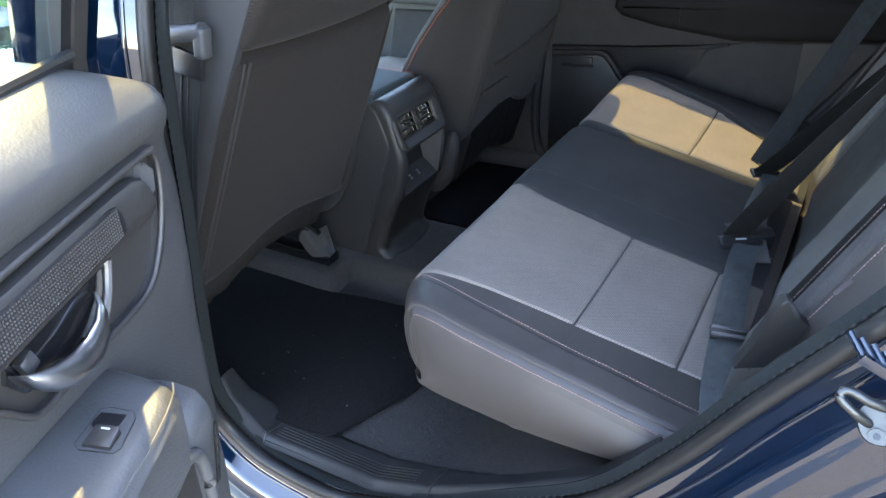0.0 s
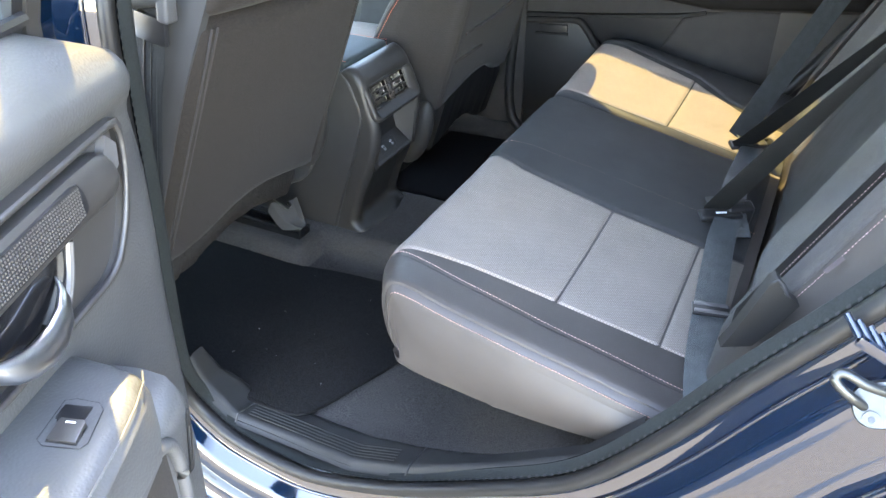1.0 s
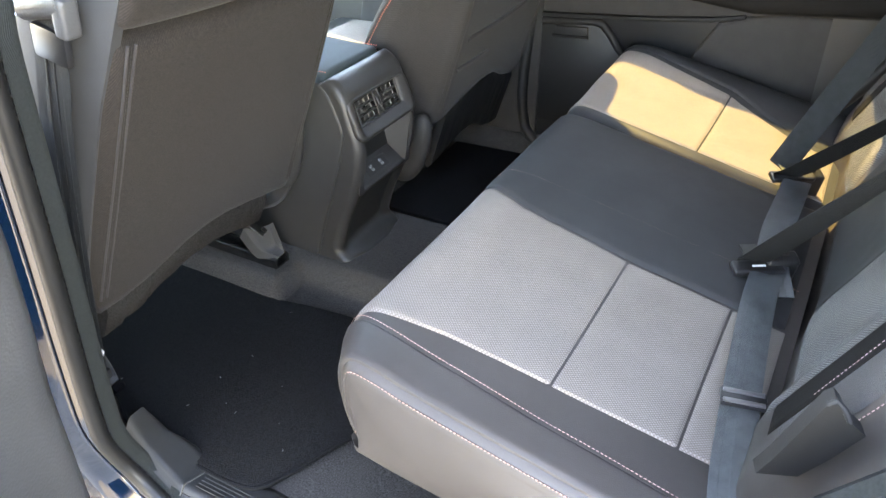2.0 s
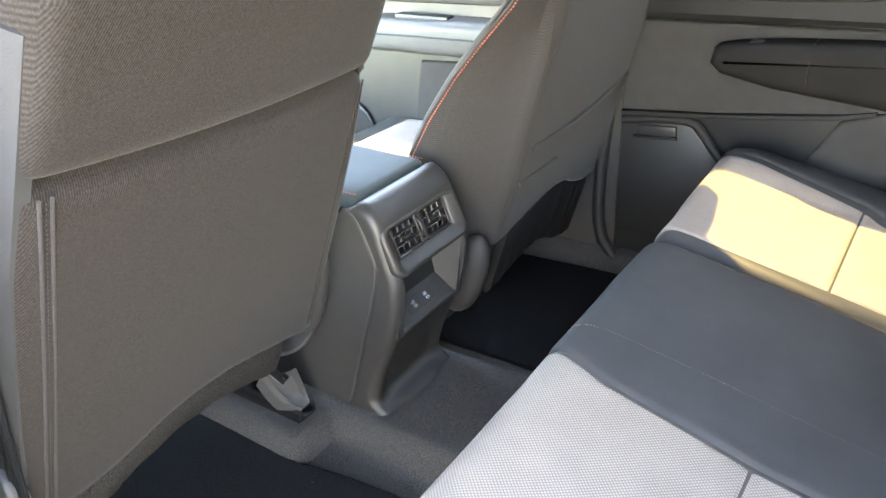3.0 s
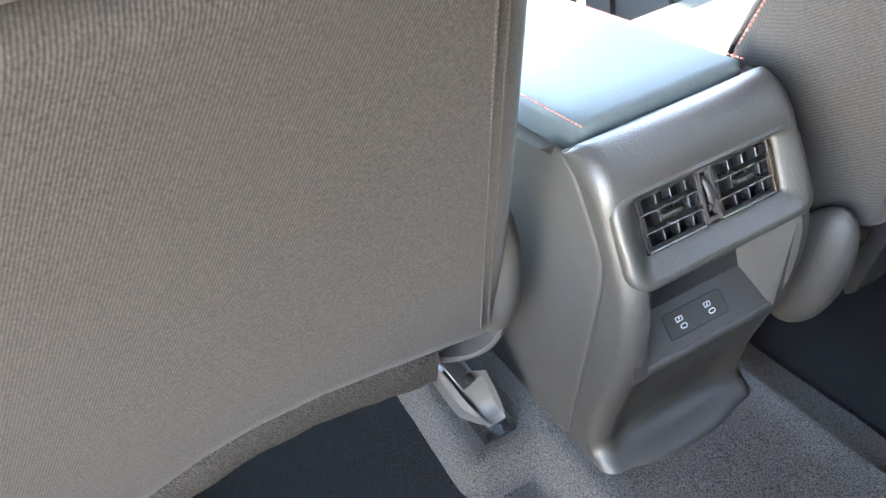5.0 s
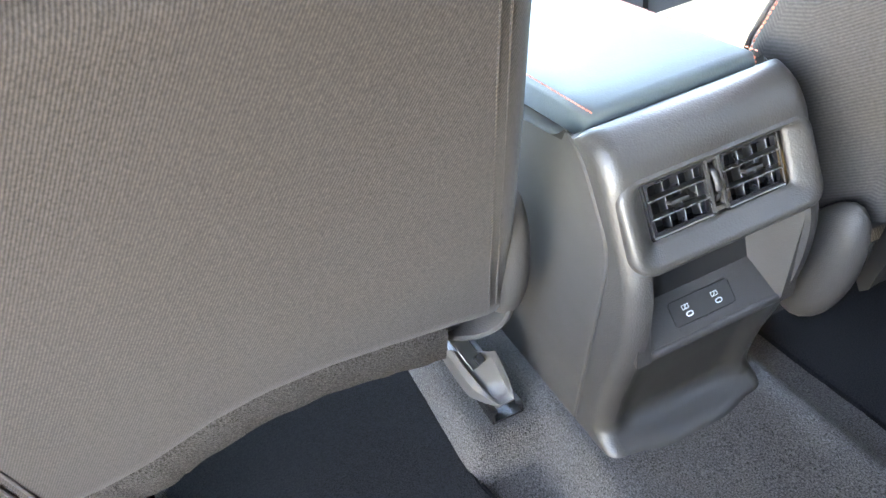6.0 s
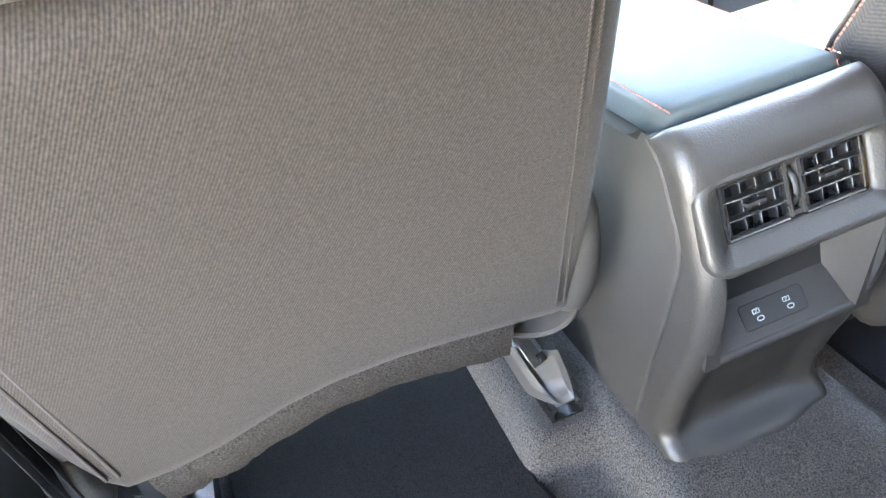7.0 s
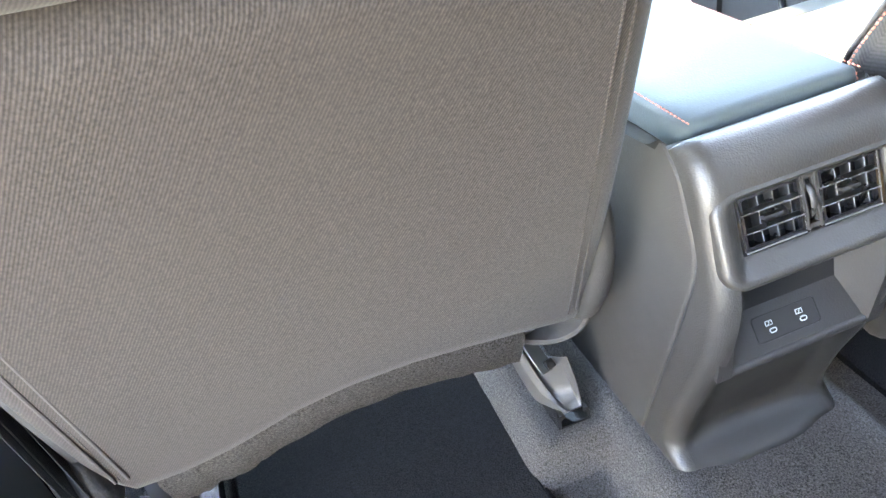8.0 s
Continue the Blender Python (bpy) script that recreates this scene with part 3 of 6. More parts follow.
part("fabric_panel", patch(fa, S0, S1, outer, inner, 60, 70, 0.003, 0.006, 0.0015), FABRIC, big, "grey mesh fabric front panel")
part("fabric_panel", patch(fa, S1, S2, outer, inner, 30, 70, 0.003, 0.006, 0.0015), FABRIC, big, "grey mesh fabric rear panel")
part("fabric_panel", patch(fa, S2, S3, outer, inner, 16, 70, 0.003, 0.006, 0.0015), FABRIC, big)
part("middle_panel", patch(fa, 0.12, S3, lambda u: inner(u) + 0.002, YS - 0.018, 60, 60, 0.005, 0.013), LEATHER, big, "smooth black leatherette middle place")
part("bolster", patch(fa, 0.05, S3, lambda u: -0.643, lambda u: interp(u, [0.1, 0.22, 0.30, S1, PLEN], [-0.568, -0.566, -0.572, -0.582, -0.588]), 60, 16, 0.004, 0.012), LEATHER_SIDE, big)


# the fabric ends where the sun patch ends; dark leatherette stands for the shade
def far_sun_edge(u):
    return interp(u, [0.14, 0.22, 0.28, 0.34, S1, S2, PLEN], [0.588, 0.582, 0.566, 0.550, 0.520, 0.432, 0.41])


def far_inner(u):
    return interp(u, [0.14, 0.22, 0.30, S1, PLEN], [0.225, 0.222, 0.216, 0.212, 0.208])


part("fabric_panel", patch(fb, S0, S1, far_inner, far_sun_edge, 60, 70, 0.003, 0.006, 0.0015), FABRIC, small, "grey mesh fabric front panel")
part("fabric_panel", patch(fb, S1, S2, far_inner, far_sun_edge, 30, 70, 0.003, 0.006, 0.0015), FABRIC, small)
part("fabric_panel", patch(fb, S2, S3, far_inner, far_sun_edge, 16, 70, 0.003, 0.006, 0.0015), FABRIC, small)
part("bolster", patch(fb, 0.05, S3, lambda u: far_sun_edge(u) + 0.016, lambda u: 0.643, 60, 16, 0.004, 0.012), LEATHER, small)
part("stitching", stitches(fa, [(0.145, -0.566), (0.18, -0.565), (0.22, -0.563), (0.30, -0.570), (S1, -0.580), (S2, -0.585), (S3, -0.588)], 0.0035), THREAD_WHITE, big, "row of pale red stitching")
part("stitching", stitches(fa, [(0.19, -0.118), (0.25, -0.112), (0.35, -0.109), (S1, -0.108), (S3, -0.108)], 0.0046, 0.0054, 0.0040, 0.0005), THREAD_WHITE, big)
part("stitching", stitches(fa, [(0.10, YS - 0.012), (0.22, YS - 0.012), (S3, YS - 0.012)], 0.001), THREAD_GREY, big)
edge = [fa(s, YN + 0.004) for s in np.linspace(0.03, S3, 120)]
part("piping", tube(edge, 0.0016, 8, up=(0, 1, 0)), LEATHER_SIDE, big)
part("stitching", dashes([p + Vector((0, -0.0008, 0.0017)) if p.x > 0.40 else p + Vector((-0.0016, -0.001, 0)) for p in edge], [Vector((0, -0.5, 0.86))] * 120, 0.0050, 0.0038, 0.0007), THREAD_WHITE, big, "pale red stitching along the edge")
seat_base = part("seat_base", rbox((0.20, 1.20, 0.20), 0.02, 2, pose(0.86, 0, 0.50)), MAT_PILE, bench, "black carpeted seat base")

# seat back
LEAN_B = radians(25)
UPB, OUTB = Vector((math.sin(LEAN_B), 0, math.cos(LEAN_B))), Vector((-math.cos(LEAN_B), 0, math.sin(LEAN_B)))


def back(s, y):
    p = Vector((0.895, y, 0.680)) + UPB * s
    puff = 0.030 * (ease(0.36, 0.45, abs(y)) - ease(0.54, 0.62, abs(y)))
    puff += 0.014 * max(0, 1 - ((abs(y) - 0.295) / 0.12) ** 2) * ease(0.0, 0.10, s) - 0.012 * (1 - ease(0.16, 0.24, abs(y)))
    puff -= 0.008 * (1 - ease(0.0, 0.05, s)) ** 2 + 0.05 * ease(0.56, 0.64, abs(y)) * 0.8
    return p + OUTB * (puff + 0.0015 * noise.noise((s * 8, y * 8, 7)))


rings = []
for y in np.linspace(-0.635, 0.635, 160):
    ring = [back(-0.07 + 0.71 * k / 40, y) for k in range(41)]
    rings.append(ring + [ring[-1] - OUTB * 0.10 + UPB * 0.01, ring[0] - OUTB * 0.12])
backrest = part("backrest", loft(rings), LEATHER_SIDE, bench, "black leatherette bench backrest")
for sg in (-1, 1):
    for y0, y1, low, mat, label in ((0.200, 0.450, 0.040, BACK_CLOTH, "grey mesh fabric backrest panel"), (0.454, 0.500, 0.060, SEAT_SIDE, "narrow black strip beside the panel"),
                                    (0.503, 0.562, 0.080, BACK_TWILL, "dark twill side bolster")):
        a, b = sorted((sg * y0, sg * y1))
        part("bolster" if y0 > 0.45 else "fabric_panel", patch(back, low, 0.62, a, b, 60, 30, 0.0035, 0.006, -0.0006), mat, backrest, label)
    part("stitching", stitches(back, [(0.14, sg * 0.4945), (0.3, sg * 0.4915), (0.6, sg * 0.490)], 0.0036, 0.0056, 0.0042, 0.0006), THREAD_PALE, backrest, "row of pale red stitching")
    part("stitching", stitches(back, [(0.16, sg * 0.568), (0.3, sg * 0.570), (0.6, sg * 0.572)], 0.0035, 0.0056, 0.0042, 0.0006), THREAD_PALE, backrest, "row of pale red stitching")
flap = [Vector((x, -0.602, z)) for x, z in ((0.890, 0.790), (0.900, 0.815), (0.916, 0.864), (0.928, 0.902), (0.934, 0.909), (0.941, 0.903), (0.949, 0.890), (0.964, 0.880), (0.945, 0.840), (0.925, 0.805))]
part("side_flap", loft([flap, [p + Vector((-0.006, 0.012, 0.004)) for p in flap]]), RUBBER, backrest, "black folded flap beside the backrest")
part("flap_edge", tube(flap[3:7], 0.0028, 8), LEATHER, backrest, "rolled edge of the flap")
tag_line = [Vector((0.980, -0.579, 0.920)), Vector((0.994, -0.579, 0.944))]
part("sewn_label", loft([[p + Vector((0.0022 * a, -0.0016 * b, -0.0016 * a)) for a, b in ((-1, 0), (1, 0), (1, 1), (-1, 1))] for p in tag_line]), LABEL, backrest, "small pale sewn-in label, unreadable")
part("middle_panel", patch(back, 0.02, 0.62, -0.192, 0.192, 40, 30, 0.008, 0.010), LEATHER, backrest)


# ---- front seats ----


def front_seat(name, mid, base, lean, sg, label):
    """A front seat seen from behind. mid: its centre line; sg: +1 where its inboard side lies towards +y."""
    o = Vector((base, mid, 0.647))
    UPF, BACKF = Vector((math.sin(lean), 0, math.cos(lean))), Vector((math.cos(lean), 0, -math.sin(lean)))
    seat = thing(name, (o.x - 0.25, mid, 0.50), label, "car seat", "front seats")

    # the far seat's brighter light is put into its cloth colour
    cloth = TWILL if sg > 0 else TWILL_FAR_LIT

    def at(w, s, d):
        """w: towards inboard; s: up the back; d: behind the back face."""
        return o + Vector((0, sg * w, 0)) + UPF * s + BACKF * d

    def arch(w):
        return interp(w, [-0.26, -0.226, -0.213, -0.205, -0.16, -0.112, -0.05, 0.0, 0.06, 0.12, 0.174, 0.21, 0.26], [0.078, 0.070, 0.012, -0.004, 0.000, 0.016, 0.048, 0.060, 0.058, 0.043, 0.024, 0.008, 0.0])

    def half(s):
        return interp(s, [-0.1, 0.0, 0.18, 0.41, 0.51, 0.70], [0.240, 0.240, 0.236, 0.228, 0.215, 0.19])

    WIDE, FLARE = (0.020, 0.0) if sg > 0 else (0.004, 0.072)

    def deep(s):
        """Depth of the inboard bolster, which tapers upwards on the far seat."""
        return 0.17 if sg > 0 else interp(s, [0.0, 0.17, 0.2425, 0.334, 0.4125, 0.483, 0.60, 0.74], [0.215, 0.2025, 0.185, 0.153, 0.117, 0.084, 0.066, 0.06])


    def section(v, top, low, inset, puff):
        """One ring round the backrest at the share v of its height."""
        ring = []
        def add(w, d):
            b = low(w)
            s = b + (top(w) - b) * v
            k = half(s) / 0.235
            if w > 0.16 and d < -0.036:
                d = -0.036 - (-d - 0.036) * (deep(s) - 0.036) / 0.134
            ring.append(at(w * k + WIDE * ease(0.12, 0.235, w), s, d - (inset if d > -0.02 else -inset * 0.3) + (puff if d > -0.02 else 0)))
        for w in np.linspace(-0.205, 0.205, 30):
            add(w, -0.006 * (w / 0.205) ** 2)
        for a in np.linspace(0, math.pi / 2, 6)[1:]:
            add(0.205 + 0.030 * math.sin(a), -0.006 - 0.030 * (1 - math.cos(a)))
        for d in (-0.07, -0.12):
            add(0.237 + FLARE * (-d - 0.04) / 0.10, d)
        for a in np.linspace(0, math.pi / 2, 5):
            add(0.200 + FLARE * 0.9 + 0.037 * math.cos(a), -0.14 - 0.03 * math.sin(a))
        for w in np.linspace(0.14, -0.14, 9):
            add(w, -0.125)
        for a in np.linspace(math.pi / 2, 0, 5):
            add(-0.200 - 0.037 * math.cos(a), -0.14 - 0.03 * math.sin(a))
        for d in (-0.12, -0.07):
            add(-0.237, d)
        for a in np.linspace(math.pi / 2, 0, 6)[:-1]:
            add(-0.205 - 0.030 * math.sin(a), -0.006 - 0.030 * (1 - math.cos(a)))
        return ring

    crease = lambda w: (0.493 - 0.020 * w if sg > 0 else 0.500) + 0.008 * (w / 0.235) ** 2
    roof = lambda w: 0.74 - 0.05 * (w / 0.235) ** 2
    vs = [0, 0.004, 0.012, 0.03, 0.06] + list(np.linspace(0.1, 0.92, 18)) + [0.95, 0.97, 0.985, 0.994, 1]
    ins = lambda v: 0.012 * max(0, 1 - v / 0.03) ** 2 + 0.026 * max(0, 1 - (1 - v) / 0.045) ** 2
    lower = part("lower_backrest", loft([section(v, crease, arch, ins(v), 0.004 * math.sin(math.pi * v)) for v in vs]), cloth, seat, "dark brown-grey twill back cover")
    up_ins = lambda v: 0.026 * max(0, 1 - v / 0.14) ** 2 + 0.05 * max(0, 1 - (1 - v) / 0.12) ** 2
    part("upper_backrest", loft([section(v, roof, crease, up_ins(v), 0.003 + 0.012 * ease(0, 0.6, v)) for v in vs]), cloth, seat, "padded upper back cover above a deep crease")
    # smooth leatherette sides of the near seat; outboard hide lightened as if door-lit
    for first, last, way, hide in ((33, 41, 1, SEAT_SIDE), (51, 61, -1, LEATHER)) if sg > 0 else ():
        rings = []
        for v in np.linspace(0.03, 1, 30):
            ring = section(v, lambda w: roof(w) - 0.05, arch, 0.0, 0.004)[first:last]
            rings.append([p + Vector((0, way * 0.0028, 0)) for p in ring] + [p - Vector((0, way * 0.012, 0)) for p in reversed(ring)])
        part("side_cover", loft(rings), hide, lower, "smooth dark leatherette bolster side")
    # seams down both edges of the back
    def skin(w, s):
        """Depth of the back's surface at w, s."""
        q = abs(w - WIDE * ease(0.13, 0.250, w)) / (half(s) / 0.235)
        d = -0.006 * min(1.0, q / 0.205) ** 2
        if q > 0.205:
            d -= 0.030 * (1 - math.cos(math.asin(min(0.97, (q - 0.205) / 0.030))))
        return d + 0.003

    for w0, w1 in ((-0.199, -0.216), (0.210, 0.226)):
        for gap in (0, 0.011 if w0 < 0 else 0.009):
            line = []
            for k in range(41):
                w, sv = w0 + (w1 - w0) * k / 40 + gap, crease(w0) - 0.004 - (crease(w0) - 0.05) * k / 40
                line.append(at(w, sv, skin(w, sv) + (0.0005 if gap == 0 else -0.0003)))
            # the outboard welts are paler, with the door light in their colour
            part("seam_welt", tube(line, 0.0019 if w0 < 0 else 0.0011, 8), WELT_LIT if w0 < 0 else cloth, lower)
        line = []
        for k in range(61):
            w, sv = w0 + (w1 - w0) * k / 60 + 0.005, crease(w0) - 0.008 - (crease(w0) - 0.055) * k / 60
            line.append(at(w, sv, skin(w, sv) + 0.0004))
        if w0 < 0:
            part("stitching", dashes(line, [BACKF] * 61, 0.0055, 0.004, 0.0006), THREAD_GREY, lower)
    # contrast stitching on the front edge of the inboard bolster
    line = [at((0.236 + FLARE * 0.95) * half(s) / 0.235 + WIDE + 0.0015, s, 0.026 - deep(s)) for s in np.linspace(0.10, 0.62, 60)]
    if sg < 0:
        part("piping", tube([p + Vector((-0.006, 0, 0)) for p in line], 0.0030, 8, up=(0, 1, 0)), WELT_LIT, lower, "rounded piping along the bolster edge")
    part("stitching", dashes(line, [Vector((0, sg, 0))] * 60, 0.006, 0.0046, 0.0012), THREAD_RED if sg < 0 else THREAD_GREY, lower, "contrast stitching on the bolster edge")
    # felt skirt hanging under the back
    ws = np.linspace(-0.195, 0.185, 60)
    # on the far seat it is longer and black, in place of the deep shade there
    hang = 0.072 if sg > 0 else 0.15
    ring = []
    for w in ws:
        b = arch(w)
        wob = 0.003 * noise.noise((w * 30, 3, 0)) + 0.004 * noise.noise((w * 90, 9, 0)) * (1 if w < -0.09 else 0.2)
        ring.append([at(w, b + 0.012, -0.016), at(w, b - 0.010, -0.008 + wob), at(w, b - hang, -0.012 + wob), at(w, b - hang - 0.012, -0.020 + wob), at(w, b - hang - 0.002, -0.030 + wob), at(w, b + 0.012, -0.034)])
    part("skirt", loft(ring), SKIRT if sg > 0 else RUBBER, seat, "grey felt skirt under the back cover" if sg > 0 else "black skirt standing in for shade under the back cover")
    # recliner covers on both sides; the one beside the console leans further
    tilt = lean if sg > 0 else radians(24)
    RU, RB = Vector((math.sin(tilt), 0, math.cos(tilt))), Vector((math.cos(tilt), 0, -math.sin(tilt)))
    for side in (1, -1):
        rings = []
        for k in range(11):
            a = math.pi * k / 10
            r = math.sin(a) ** 0.6
            low = sg > 0 and side < 0
            c = at(side * (0.246 if low else 0.258 if sg > 0 else 0.272), 0.030 if low else 0.070 if sg > 0 else -0.050, -0.034 if low else -0.044 if sg > 0 else -0.036)
            ring = []
            for j in range(24):
                b = 2 * math.pi * j / 24
                ring.append(c + Vector((0, sg * side * 0.021 * -math.cos(a), 0)) + RU * ((0.075 if low else 0.105 if sg > 0 else 0.100) * r * math.sin(b)) + RB * ((0.044 - 0.006 * math.sin(b)) * r * math.cos(b)))
            rings.append(ring)
        # the cover facing the open door gets paler plastic in place of sky light
        part("recliner_cover", loft(rings), DOOR_LOW if low else CONSOLE_SIDE, seat, "smooth dark plastic recliner cover")
    if sg > 0:
        # trim under the inboard corner: a flat plate whose rim turns up beside the cloth
        line = spline([(0.176, -0.012, -0.030), (0.200, -0.024, -0.022), (0.226, -0.026, -0.014), (0.246, -0.010, -0.010), (0.254, 0.022, -0.012), (0.257, 0.060, -0.018), (0.257, 0.10, -0.030)], 30)
        rings = []
        for k, p in enumerate(line):
            d = (line[min(k + 1, 29)] - line[max(k - 1, 0)]).normalized()
            q = Vector((d.y, -d.x, 0))                                # outwards from the cloth
            h = 0.030 * (1 - 0.55 * ease(8, 22, k)) * (0.35 + 0.65 * ease(0, 5, k))
            sec = ((0.0, 0.002), (0.003, 0.005), (0.007, 0.0045), (0.010, 0.001), (h * 0.6 + 0.006, -0.010), (h + 0.006, -0.028), (h * 0.5, -0.040), (0.0, -0.020))
            rings.append([at(p.x + q.x * e, p.y + q.y * e, p.z + f) for e, f in sec])
        part("recliner_trim", loft(rings), CONSOLE_SIDE, seat, "plastic trim turning up round the back corner")
    # cushion
    rings = []
    for x, z, w in ((-0.14, 0.70, 0.18), (-0.16, 0.745, 0.22), (-0.20, 0.775, 0.24), (-0.32, 0.785, 0.25), (-0.46, 0.800, 0.255), (-0.53, 0.80, 0.25), (-0.57, 0.775, 0.235), (-0.58, 0.73, 0.22)):
        ring = []
        for k in range(28):
            a = 2 * math.pi * k / 28
            cw, sw = math.cos(a), math.sin(a)
            ring.append(Vector((o.x + 0.02 + x, mid + w * (1 if sg > 0 else 0.86) * math.copysign(abs(cw) ** 0.45, cw), z - (0.055 if sg > 0 else 0.13) + 0.055 * math.copysign(abs(sw) ** 0.5, sw) + 0.02 * abs(cw) ** 3 * max(sw, 0))))
        rings.append(ring)
    part("cushion", loft(rings), FABRIC, seat, "grey mesh fabric seat cushion")
    part("cushion_frame", rbox((0.58, 0.43 if sg > 0 else 0.49, 0.075), 0.02, 2, pose(o.x - 0.32, mid, 0.668)), PLASTIC_DARK, seat)
    # rails with their rear feet
    for w in (0.250, -0.200):
        y = mid + sg * w
        rx = o.x - (0.050 if sg > 0 else 0.20)
        prof_pts = [(-0.0215, 0.0), (-0.0215, 0.018), (-0.019, 0.022), (-0.013, 0.022), (-0.0115, 0.017), (-0.015, 0.0165), (-0.0175, 0.012), (-0.0175, 0.003), (0.0175, 0.003), (0.0175, 0.012), (0.015, 0.0165), (0.0115, 0.017), (0.013, 0.022), (0.019, 0.022), (0.0215, 0.018), (0.0215, 0.0)]
        rail = part("rail", loft([[Vector((x, y + a, 0.453 + b)) for a, b in prof_pts] for x in (rx - 0.40, rx - 0.006, rx)]), RAIL, seat, "black steel seat rail with an open end")
        fx = lambda dx, dy, dz: Vector((rx + dx, y + dy, 0.453 + dz))
        # a sloping channel: a broad raised flange, a sunk tongue, a thin flange
        rings = []
        for k in range(13):
            v = k / 12
            lx, ly, lz = (interp(v, [0, 0.12, 0.40, 0.70, 1], c) for c in ([-0.003, -0.012, -0.028, -0.040, -0.051], [-0.008, -0.016, -0.030, -0.038, -0.047], [0.0235, 0.029, 0.043, 0.066, 0.100]))
            qx, qy, qz = (interp(v, [0, 0.12, 0.40, 0.70, 1], c) for c in ([-0.003, -0.007, -0.010, -0.012, -0.014], [0.013, 0.014, 0.013, 0.009, 0.004], [0.0245, 0.031, 0.052, 0.074, 0.100]))
            L, R = fx(lx, ly, lz), fx(qx, qy, qz)
            across = (R - L).normalized()
            sink = Vector((-0.75, 0.0, -0.66)) * 0.012 * ease(0.0, 0.45, v)
            band = 0.004 + 0.007 * ease(0.05, 0.45, v)
            out = Vector((-0.4, 0, -0.9)) * (0.006 + 0.018 * ease(0.0, 0.5, v))
            rings.append([L + out - across * 0.003, L, L + across * 0.0012 + Vector((0.0008, 0, 0.0008)), L + across * band, L + across * (band + 0.003) + sink, R - across * 0.0045 + sink,
                          R - across * 0.0028, R - across * 0.001 + Vector((0.0006, 0, 0.0006)), R, R + out, L.lerp(R, 0.5) + sink + out])
        part("foot_cover", loft(rings), FOOT_GREY, rail, "forked grey plastic foot cover of the rail")
        part("foot_plate", rbox((0.050, 0.020, 0.0035), 0.001, 1, pose(rx - 0.040, y - 0.024, 0.549, 0, 40, 18)), STEEL, rail, "zinc-plated steel plate")
        part("plate_notch", rbox((0.012, 0.012, 0.006), 0.002, 2, pose(rx - 0.026, y - 0.014, 0.540, 0, 40, 18)), RAIL, rail)
    return seat


driver = front_seat("front_seat", -0.425, -0.050, radians(23.3), 1, "front seat with dark twill back, creased above, felt skirt below")
passenger = front_seat("front_seat", 0.445, 0.069, radians(16), -1, "front seat with dark back, orange bolster stitching and map pocket")
pkt, PU, PB = Vector((0.069, 0.445, 0.647)), Vector((math.sin(radians(16)), 0, math.cos(radians(16)))), Vector((math.cos(radians(16)), 0, -math.sin(radians(16))))
for s, w0, w1, rise in ((0.222, -0.200, 0.20, 0.10), (0.150, -0.215, -0.09, 0.10)):
    line = [pkt + Vector((0, w, 0)) + PU * (s + rise * (w - w0)) + PB * (0.011 - 0.012 * (w / 0.2) ** 2) for w in np.linspace(w0, w1, 24)]
    part("pocket_hem", tube(line, 0.0055, 8), TWILL_FAR_LIT, passenger, "hem of the map pocket")


# ---- centre console ----
console = thing("centre_console", (-0.15, 0, 0.455), "dark grained plastic centre console with rear air vents", "console")


def ribs_across(profile, y0, y1, r, n=5):
    """A solid of the given x-z outline between two y, its ends rounded by r."""
    normals, m = [], len(profile)
    pts = [Vector((p[0], p[1], 0)) for p in profile]
    area = sum(a.x * b.y - b.x * a.y for a, b in zip(pts, pts[1:] + pts[:1]))
    for i in range(m):
        a, b = (pts[i] - pts[i - 1]).normalized(), (pts[(i + 1) % m] - pts[i]).normalized()
        t = (a + b)
        t = t.normalized() if t.length > 1e-4 else a
        nn = Vector((t.y, -t.x, 0)) * (1 if area > 0 else -1)
        normals.append(nn / max(0.5, abs(nn.dot(Vector((a.y, -a.x, 0))))))
    out = []
    for k in range(n + 1):
        a = math.pi / 2 * k / n
        out.append((y0 + r * (1 - math.cos(a)), r * (1 - math.sin(a))))
    out += [(y1 - (y - y0), i) for y, i in reversed(out)]
    return loft([[Vector((p.x - q.x * ins, y, p.y - q.y * ins)) for p, q in zip(pts, normals)] for y, ins in out])


def smooth_profile(points, n):
    return [(p.x, p.y) for p in spline([(x, z, 0) for x, z in points], n)]


# the rear shroud: one outline runs over the cap, down behind the vents and out into the foot
HALF, INNER = 0.1085, 0.088
cap_line = [(0.003, 0.856), (0.0045, 0.863), (0.010, 0.8665), (0.022, 0.865), (0.036, 0.855), (0.047, 0.840), (0.0525, 0.826)]
rear_line = [(0.056, 0.812), (0.064, 0.785), (0.073, 0.758), (0.0785, 0.735), (0.078, 0.710), (0.072, 0.675), (0.061, 0.640), (0.042, 0.593), (0.021, 0.545), (0.007, 0.503), (0.003, 0.484),
             (0.006, 0.473), (0.016, 0.465), (0.025, 0.458), (0.027, 0.450), (0.025, 0.441)]
gap_line = [(-0.006, 0.858), (0.014, 0.838), (0.031, 0.800), (0.042, 0.768), (0.041, 0.740), (0.032, 0.710), (0.014, 0.654), (-0.018, 0.560), (-0.058, 0.436)]


